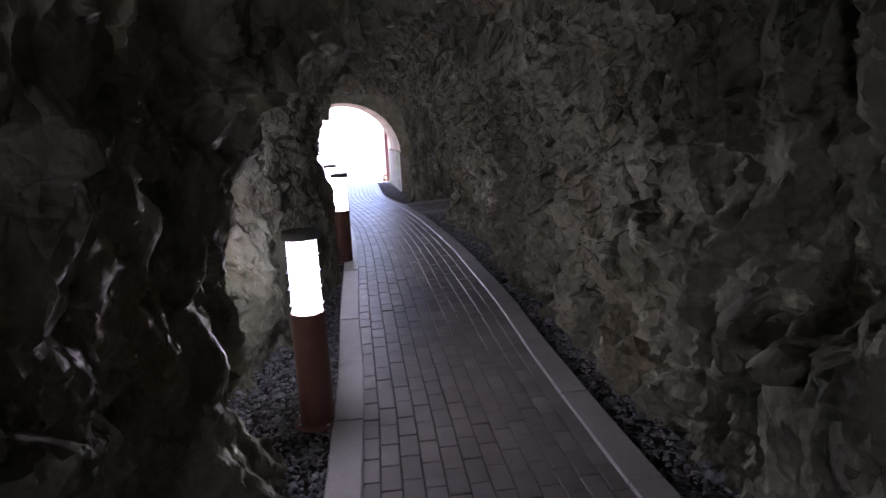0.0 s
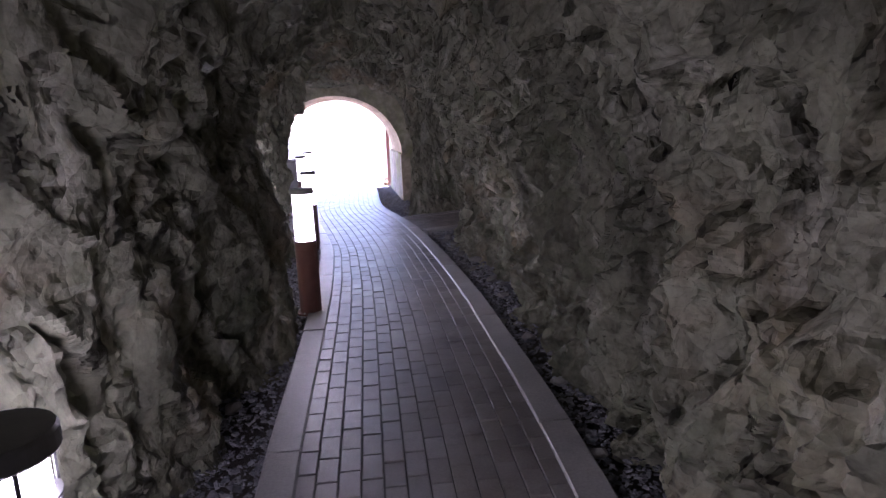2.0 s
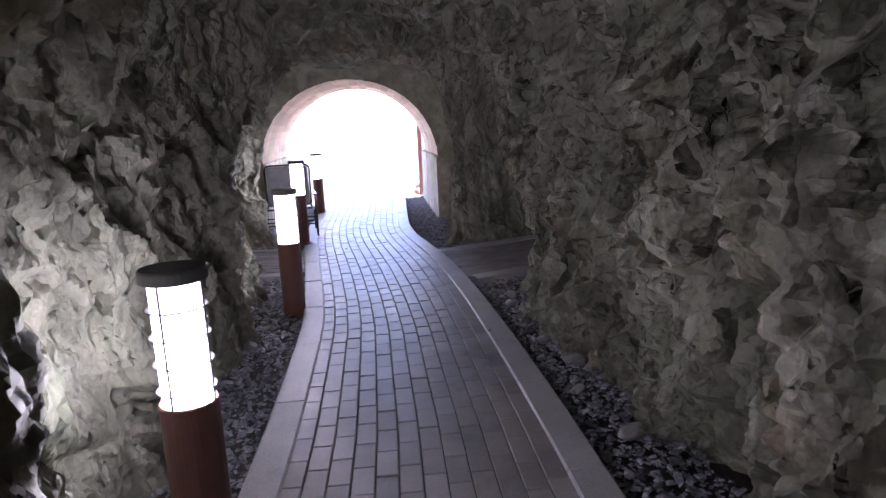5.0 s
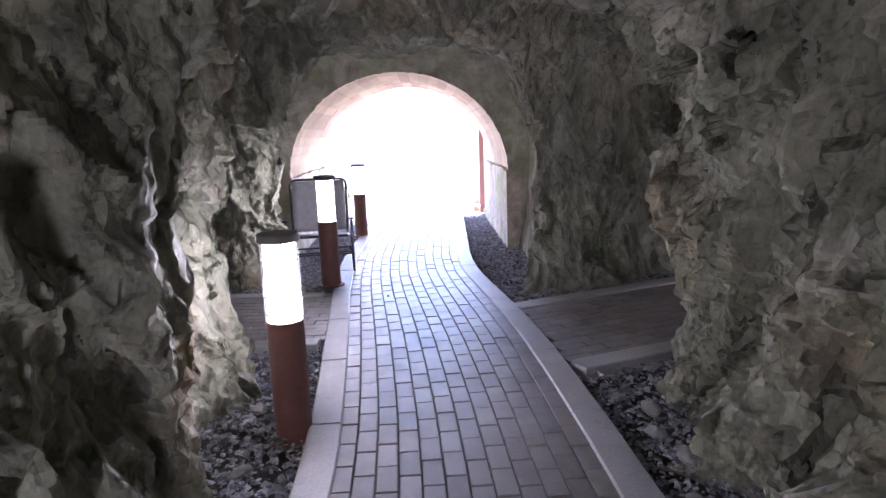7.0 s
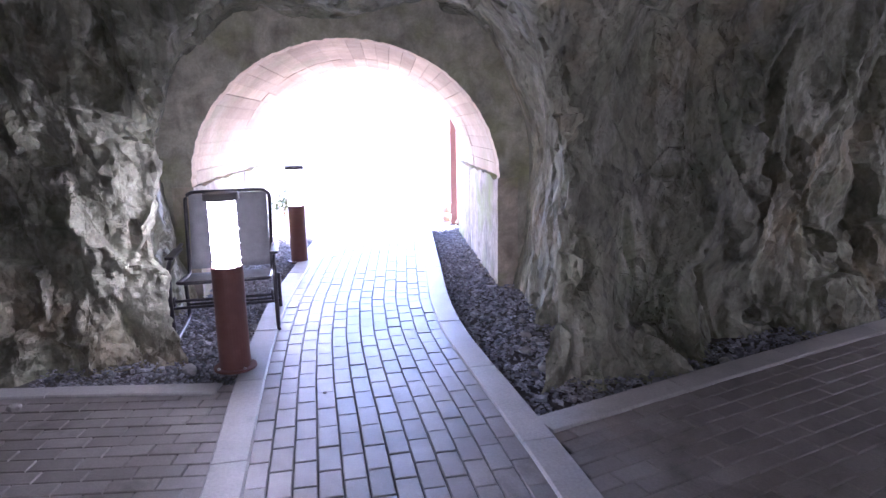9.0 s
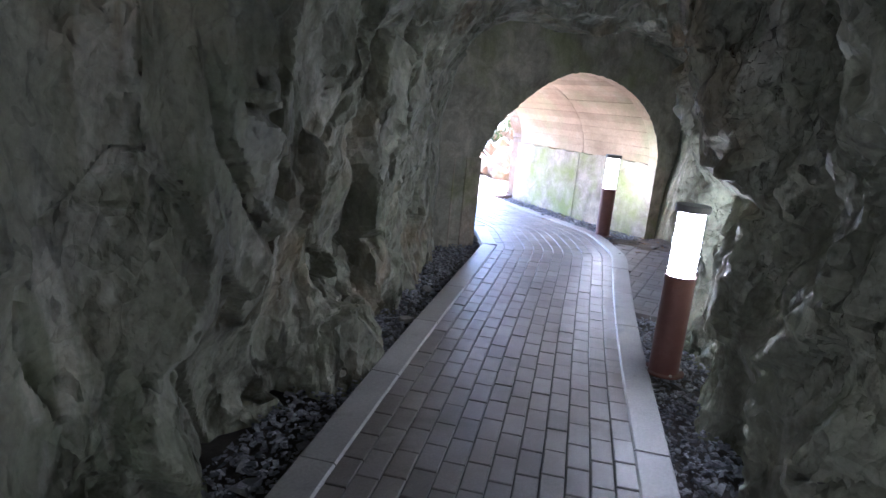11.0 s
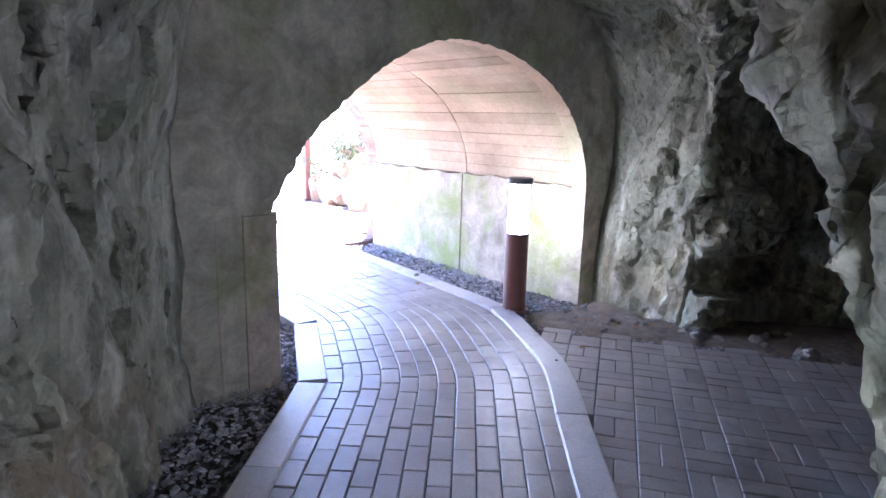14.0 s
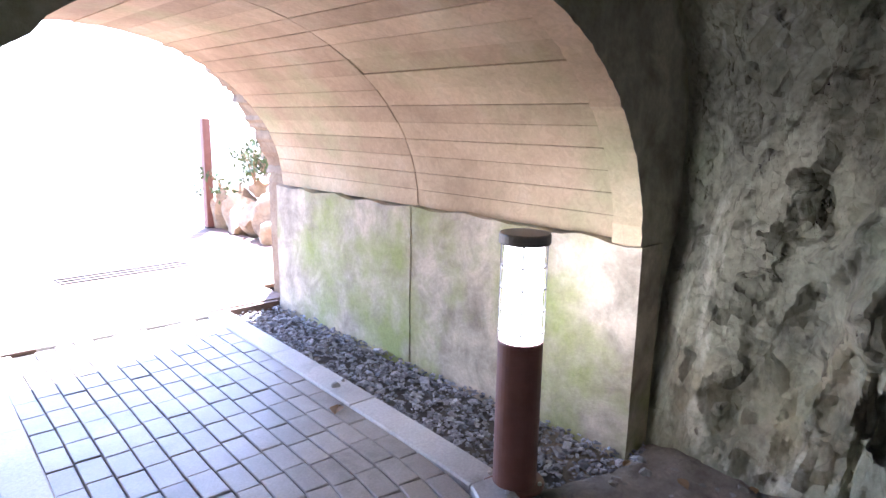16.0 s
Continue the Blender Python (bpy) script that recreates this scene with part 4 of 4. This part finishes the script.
CHIP = stone_like("grey_rock_chip", (0.13, 0.125, 0.11), (0.27, 0.255, 0.225), 14.0, 0.9, 50, 0.6, 0.006, None, 0.3)
rnd = random.Random(9)
LOOSE = [(9.18, 12.74, 0.055), (9.08, 13.05, 0.04), (9.2, 13.2, 0.035), (8.95, 13.35, 0.03), (9.3, 13.0, 0.06), (9.0, 12.55, 0.045), (9.1, 12.3, 0.06), (8.98, 12.0, 0.05), (9.12, 13.42, 0.03), (8.85, 13.62, 0.03),
         (1.72, 10.35, 0.06), (1.66, 10.1, 0.05), (1.74, 9.85, 0.07), (1.62, 9.55, 0.045), (1.70, 9.2, 0.06), (1.78, 8.8, 0.07), (1.66, 8.4, 0.04), (1.75, 7.9, 0.06), (1.70, 7.3, 0.05), (1.60, 10.5, 0.035),
         (1.50, 13.0, 0.05), (1.46, 13.3, 0.04), (1.53, 13.6, 0.045), (1.42, 12.9, 0.03), (1.57, 13.9, 0.035), (-0.62, 13.25, 0.05), (-0.45, 13.3, 0.035), (4.6, 13.78, 0.05), (3.9, 13.5, 0.04), (5.3, 14.1, 0.05), (2.6, 12.95, 0.04),
         (-0.3, 10.55, 0.05), (-0.22, 9.9, 0.05), (-0.26, 9.5, 0.06), (1.52, 6.6, 0.04), (1.6, 6.2, 0.05), (1.55, 5.4, 0.05), (1.45, 4.6, 0.045), (-0.22, 6.3, 0.05), (-0.3, 5.5, 0.06)]
for k, (x, y, s) in enumerate(LOOSE):
    o = boulder("loose_stone", (s * 1.2, s * 0.9, s * 0.6), 500 + k, RUBBLE)
    o.matrix_world = pose(x, y, -0.03 + s * 0.25, rnd.uniform(-15, 15), rnd.uniform(-15, 15), rnd.uniform(0, 360))
    tagged(o, "loose angular grey stone fallen on the gravel", "stone", "loose stones at the wall foot")
for k in range(75):
    y = rnd.uniform(11.7, 13.75)
    x = rnd.uniform(8.86, 9.42) - 0.05 * (y > 13.3)
    s = min(0.06, rnd.lognormvariate(0, 0.5) * 0.02)
    o = boulder("rubble_chip", (s * 1.3, s, s * 0.8), 800 + k, CHIP, 0.9)
    o.matrix_world = pose(x, y, -0.012 + s * 0.3, rnd.uniform(-25, 25), rnd.uniform(-25, 25), rnd.uniform(0, 360))
    tagged(o, "sharp grey rock chip lying on brown soil", "stone", "rock chips on the soil")
for k, (x, y, s) in enumerate(((9.50, 15.12, 0.024), (9.58, 15.12, 0.012), (0.24, 12.75, 0.012), (8.02, 13.45, 0.012), (-1.35, 12.75, 0.035))):
    o = boulder("pebble", (s * 1.3, s, s * 0.8), 700 + k, RUBBLE)
    o.matrix_world = pose(x, y, 0.014 + s * 0.35 if k in (0, 1, 3) else s * 0.4, 0, 0, 50 * k)
    tagged(o, "small pale pebble lying on the paving", "pebble")


def dry_leaf(x, y, z, turn, s):
    bm = bmesh.new()
    rows = []
    for i in range(7):
        u = i / 6
        w = s * 0.32 * math.sin(math.pi * min(1, u * 0.92 + 0.06))
        rows.append([bm.verts.new((s * (u - 0.5), w * k, 0.10 * s * abs(k) + 0.05 * s * math.sin(5 * u))) for k in (-1, 0, 1)])
    for a, b in zip(rows, rows[1:]):
        for j in (0, 1):
            bm.faces.new((a[j], a[j + 1], b[j + 1], b[j]))
    bmesh.ops.solidify(bm, geom=bm.faces[:], thickness=0.001)
    o = part("dry_leaf", bm, DEAD_LEAF)
    o.matrix_world = pose(x, y, z, 0, 0, turn)
    return tagged(o, "curled dry brown leaf lying on the pavers", "leaf")


dry_leaf(9.27, 14.99, 0.006, 20, 0.11)
dry_leaf(1.36, 9.35, 0.018, 70, 0.05)
dry_leaf(8.35, 13.35, 0.006, 120, 0.06)
rnd = random.Random(21)
for k in range(18):
    leaf = dry_leaf(rnd.uniform(8.85, 9.3), rnd.uniform(12.0, 13.8), 0.006, rnd.uniform(0, 360), rnd.uniform(0.04, 0.08))
    tagged(leaf, "curled dry brown leaf lying on the soil", "leaf", "dead leaves on the soil")

# ---- kerbs, pavers and gravel ----
def along(line, step):
    """Points at even steps along a line, smoothed by Catmull-Rom."""
    p = np.array(line, float)
    p = np.vstack((2 * p[0] - p[1], p, 2 * p[-1] - p[-2]))
    out = []
    for i in range(1, len(p) - 2):
        a, b, c, d = p[i - 1:i + 3]
        for s in np.linspace(0, 1, 24, endpoint=False):
            out.append(0.5 * (2 * b + (c - a) * s + (2 * a - 5 * b + 4 * c - d) * s * s + (3 * b - a - 3 * c + d) * s ** 3))
    out = np.array(out + [p[-2]])
    cum = np.concatenate(([0], np.cumsum(np.linalg.norm(np.diff(out, axis=0), axis=1))))
    at = np.arange(0, cum[-1], step)
    return np.stack((np.interp(at, cum, out[:, 0]), np.interp(at, cum, out[:, 1])), 1)


def kerb_run(parent, line, side, skip=(), width=0.15, piece=0.95, straight=False):
    """Kerb stones along a line, laid on its outer side (side 1: to the left of the way)."""
    pts = along(line, 0.05) if len(line) > 2 else np.array(line[0]) + np.linspace(0, 1, max(3, int(math.dist(*line) / 0.05)))[:, None] * (np.array(line[1]) - np.array(line[0]))
    t = np.gradient(pts, axis=0)
    t /= np.linalg.norm(t, axis=1)[:, None]
    out = pts + side * width * np.stack((-t[:, 1], t[:, 0]), 1)
    pts = pts - side * 0.012 * np.stack((-t[:, 1], t[:, 0]), 1)
    k = int(piece / 0.05)
    rnd = random.Random(len(pts))
    for i in range(0, len(pts) - 2, k):
        j = min(i + k, len(pts) - 1)
        midp = pts[(i + j) // 2]
        if any(x0 < midp[0] < x1 and y0 < midp[1] < y1 for x0, x1, y0, y1 in skip):
            continue
        idx = list(range(i, j + 1, 3))
        if idx[-1] != j:
            idx.append(j)
        bm = bmesh.new()
        rows = []
        lift = rnd.uniform(-0.002, 0.003)
        for n, q in enumerate(idx):
            a, b = Vector((*pts[q], 0)), Vector((*out[q], 0))
            tv = Vector((*t[q], 0)) * (0.004 if n == 0 else -0.004 if n == len(idx) - 1 else 0)
            c = 0.008
            wv = (b - a).normalized()
            top = 0.014 + lift
            rows.append([bm.verts.new(v + tv) for v in (a + Vector((0, 0, -0.08)), a + Vector((0, 0, top - c)), a + wv * c + Vector((0, 0, top)), b - wv * c + Vector((0, 0, top)), b + Vector((0, 0, top - c)), b + Vector((0, 0, -0.08)))])
        for ra, rb in zip(rows, rows[1:]):
            for n in range(5):
                bm.faces.new((ra[n], ra[n + 1], rb[n + 1], rb[n]))
        bm.faces.new(rows[0])
        bm.faces.new(rows[-1])
        bmesh.ops.recalc_face_normals(bm, faces=bm.faces)
        part("kerb_stone", bm, KERB, parent)


def paver_mesh(name, mat, size=(0.1, 0.2)):
    """One paver with chamfered top edges, its top at z = 0."""
    v, c, g = [], 0.0036, 0.003
    for inset, z in ((g, -0.06), (g, -c), (g + c, 0.0)):
        x, y = size[0] / 2 - inset, size[1] / 2 - inset
        v += [(-x, -y, z), (x, -y, z), (x, y, z), (-x, y, z)]
    f = [(8, 9, 10, 11)]
    for a in (0, 4):
        f += [(a + i, a + (i + 1) % 4, a + 4 + (i + 1) % 4, a + 4 + i) for i in range(4)]
    return v, f


def lay_pavers(parent, spots, near):
    """Spots of (x, y, turn, width scale, length scale): the ones near are parts, the rest one mesh."""
    v, f = paver_mesh("paver", PAVER)
    me = bpy.data.meshes.new("paver")
    me.from_pydata(v, [], f)
    me.materials.append(PAVER)
    rnd = random.Random(11)
    rest_v, rest_f, count = [], [], 0
    for x, y, a, sx, sy in spots:
        z, tx, ty = rnd.uniform(-0.0025, 0.0025), rnd.uniform(-0.7, 0.7), rnd.uniform(-0.5, 0.5)
        m = pose(x, y, z, tx, ty, a) @ Matrix.Diagonal((sx, sy, 1, 1))
        if near(x, y) and count < 300:
            ob = new("paver", me)
            ob.parent, ob.matrix_world = parent, m
            count += 1
        else:
            b = len(rest_v)
            rest_v += [tuple(m @ Vector(p)) for p in v]
            rest_f += [tuple(b + i for i in q) for q in f]
    if rest_v:
        rm = bpy.data.meshes.new("pavers")
        rm.from_pydata(rest_v, [], rest_f)
        rm.materials.append(PAVER_REST)
        ob = new("pavers", rm)
        ob.parent = parent
        tagged(ob, kind="stuff")


def softened(line):
    """A line of straight runs whose corners are eased a little."""
    p = np.array(line, float)
    cum = np.concatenate(([0], np.cumsum(np.linalg.norm(np.diff(p, axis=0), axis=1))))
    at = np.arange(0, cum[-1] + 0.01, 0.02)
    q = np.stack((np.interp(at, cum, p[:, 0]), np.interp(at, cum, p[:, 1])), 1)
    w = 10
    pad = np.vstack((q[:1] + (q[:1] - q[1:w + 1])[::-1], q, q[-1:] + (q[-1:] - q[-w - 1:-1])[::-1]))
    return np.stack([np.convolve(pad[:, k], np.ones(2 * w + 1) / (2 * w + 1), "valid") for k in (0, 1)], 1)


def bond_spots(left, right, columns, start, stop):
    """Stretcher columns that run along the path between its two edges."""
    a, b = softened(left), softened(right)
    n = 400
    ia, ib = np.linspace(0, len(a) - 1, n), np.linspace(0, len(b) - 1, n)
    a = np.stack([np.interp(ia, np.arange(len(a)), a[:, k]) for k in (0, 1)], 1)
    b = np.stack([np.interp(ib, np.arange(len(b)), b[:, k]) for k in (0, 1)], 1)
    spots = []
    for c in range(columns):
        w = (c + 0.5) / columns
        line = a * (1 - w) + b * w
        cum = np.concatenate(([0], np.cumsum(np.linalg.norm(np.diff(line, axis=0), axis=1))))
        s = (0.1 if c % 2 else 0.0) + 0.02 * math.sin(c * 2.1)
        while s < cum[-1] - 0.1:
            x, y = np.interp(s, cum, line[:, 0]), np.interp(s, cum, line[:, 1])
            x1, y1 = np.interp(s + 0.05, cum, line[:, 0]), np.interp(s + 0.05, cum, line[:, 1])
            x2, y2 = np.interp(s - 0.05, cum, line[:, 0]), np.interp(s - 0.05, cum, line[:, 1])
            i = min(int(np.searchsorted(cum, s)), n - 1)
            t = Vector((x1 - x2, y1 - y2, 0)).normalized()
            wide = abs(Vector((*(b[i] - a[i]), 0)).cross(t).z) / columns
            if start(x, y) and not stop(x, y):
                spots.append((x, y, math.degrees(math.atan2(t.y, t.x)) - 90, wide / 0.1, 1.0))
            s += 0.2
    return spots


def weave_spots(origin, turn, cols, rows, keep):
    """Basket weave: pairs of pavers, turned by turns."""
    spots = []
    r = Matrix.Rotation(radians(turn), 3, "Z")
    for i in range(cols):
        for j in range(rows):
            for k in (-0.05, 0.05):
                p = Vector((0.2 * i + (k if (i + j) % 2 else 0), 0.2 * j + (0 if (i + j) % 2 else k), 0))
                q = r @ p + Vector((*origin, 0))
                if keep(q.x, q.y):
                    spots.append((q.x, q.y, turn + (0 if (i + j) % 2 else 90), 1, 1))
    return spots


def edge_at(line, axis, v):
    p = np.array(line)
    return float(np.interp(v, p[:, axis], p[:, 1 - axis]))


def sheet(name, outline, z, mat, label):
    bm = bmesh.new()
    bm.faces.new([bm.verts.new((x, y, z)) for x, y in outline])
    bmesh.ops.triangulate(bm, faces=bm.faces)
    ob = part(name, bm, mat)
    return tagged(ob, label, "pavement", kind="structure")


pavement_main = sheet("pavement_main", MAIN_L + MAIN_R[::-1], -0.012, SAND, "narrow path of grey concrete pavers with pale kerbs")
pavement_branch = sheet("pavement_branch", BRANCH_L + BRANCH_R[::-1], -0.016, SAND, "curved path of grey pavers leading to the deck")
SIDE_W = [(-3.8, 11.62), (-0.10, 11.60), (-0.27, 12.95), (-3.8, 13.25)]
SIDE_S = [(6.12, 12.68), (6.26, 12.38), (6.5, 8.4), (9.0, 8.4), (8.80, 12.0), (8.60, 13.72), (8.48, 13.69), (7.97, 13.37), (7.22, 13.09)]
pavement_west = sheet("pavement_west", SIDE_W, -0.020, SAND, "grey basket-weave pavers in the dark side passage")
pavement_south = sheet("pavement_south", SIDE_S, -0.024, SAND, "grey basket-weave pavers in the dark side passage")

kerb_run(pavement_main, MAIN_L, 1)
kerb_run(pavement_main, MAIN_R, -1)
kerb_run(pavement_branch, BRANCH_L[:5], 1)
kerb_run(pavement_branch, BRANCH_L[4:6], 1)
kerb_run(pavement_branch, [BRANCH_L[5], BRANCH_L[-1]], 1, piece=1.2)
kerb_run(pavement_branch, [BRANCH_L[-1], BRANCH_R[-1]], 1, piece=0.8)
kerb_run(pavement_branch, BRANCH_R, -1)
kerb_run(pavement_west, [(-0.16, 11.50), (-3.8, 11.55)], -1, width=0.12)
kerb_run(pavement_west, [(-0.34, 12.93), (-3.8, 13.2)], 1, width=0.12)

lay_pavers(pavement_main, bond_spots(MAIN_L, MAIN_R, 12, lambda x, y: y > -3.6, lambda x, y: False), lambda x, y: 8.4 < y < 13.4)
lay_pavers(pavement_branch, bond_spots(BRANCH_L, BRANCH_R, 12, lambda x, y: True, lambda x, y: False), lambda x, y: 4.6 < x < 9.2)


def in_poly(poly):
    return lambda x, y: float(inside_distance(np.array([x]), np.array([y]), poly)[0]) > -0.045


lay_pavers(pavement_west, bond_spots([(-0.12, 11.62), (-3.8, 11.64)], [(-0.24, 12.93), (-3.8, 13.22)], 14, lambda x, y: True, lambda x, y: False), lambda x, y: x > -2.6)
lay_pavers(pavement_south, weave_spots((6.2, 8.2), 8.0, 19, 29, in_poly(SIDE_S)), lambda x, y: y > 11.0)


def gravel(count):
    """Loose angular stones wherever the ground is not paved."""
    rnd = np.random.RandomState(4)
    x, y = rnd.uniform(-1.6, 11.0, count * 8), rnd.uniform(-2.0, 18.5, count * 8)
    d = air_distance(x, y)
    ok = (d > -0.12) & (x > -1.5)
    for poly in (MAIN_L + MAIN_R[::-1], BRANCH_L + BRANCH_R[::-1]):
        ok &= inside_distance(x, y, poly) < -0.14
    for poly in (SIDE_W, SIDE_S):
        ok &= inside_distance(x, y, poly) < -0.03
    deck = (x - 9.9) * DIR_B.x + (y - 16.98) * DIR_B.y
    ok &= ~((deck > 0) & (x > 5))
    ok &= (inside_distance(x, y, SOIL) < 0.0) | (rnd.uniform(0, 1, len(x)) < 0.12)
    x, y = x[ok][:count], y[ok][:count]
    n = len(x)
    base = np.array([(-1, -0.7, -0.5), (1, -0.8, -0.5), (0.9, 0.8, -0.5), (-0.8, 0.9, -0.5), (-0.7, -0.6, 0.5), (0.6, -0.7, 0.5), (0.8, 0.6, 0.5), (-0.6, 0.7, 0.5)])
    face = np.array([(4, 5, 6, 7), (0, 1, 5, 4), (1, 2, 6, 5), (2, 3, 7, 6), (3, 0, 4, 7)])
    size = rnd.lognormal(0, 0.38, n) * 0.0092
    v = base[None] + rnd.uniform(-0.38, 0.38, (n, 8, 3))
    v *= size[:, None, None] * np.array([1.25, 0.9, 0.62])
    ang = rnd.uniform(0, 6.3, n)
    tilt = rnd.uniform(-0.6, 0.6, n)
    ca, sa, ct, st = np.cos(ang)[:, None], np.sin(ang)[:, None], np.cos(tilt)[:, None], np.sin(tilt)[:, None]
    vx, vz = v[:, :, 0] * ct - v[:, :, 2] * st, v[:, :, 0] * st + v[:, :, 2] * ct
    wx, wy = vx * ca - v[:, :, 1] * sa, vx * sa + v[:, :, 1] * ca
    z = -0.06 + rnd.uniform(0.0, 0.04, n)
    out = np.stack((wx + x[:, None], wy + y[:, None], vz + z[:, None]), 2).reshape(-1, 3)
    quads = (face[None] + 8 * np.arange(n)[:, None, None]).reshape(-1, 4)
    ob = grid_mesh("gravel", out, quads, GRAVEL, False)
    tagged(ob, "loose grey slate gravel beside the kerbs", "gravel", kind="stuff")


gravel(68000)
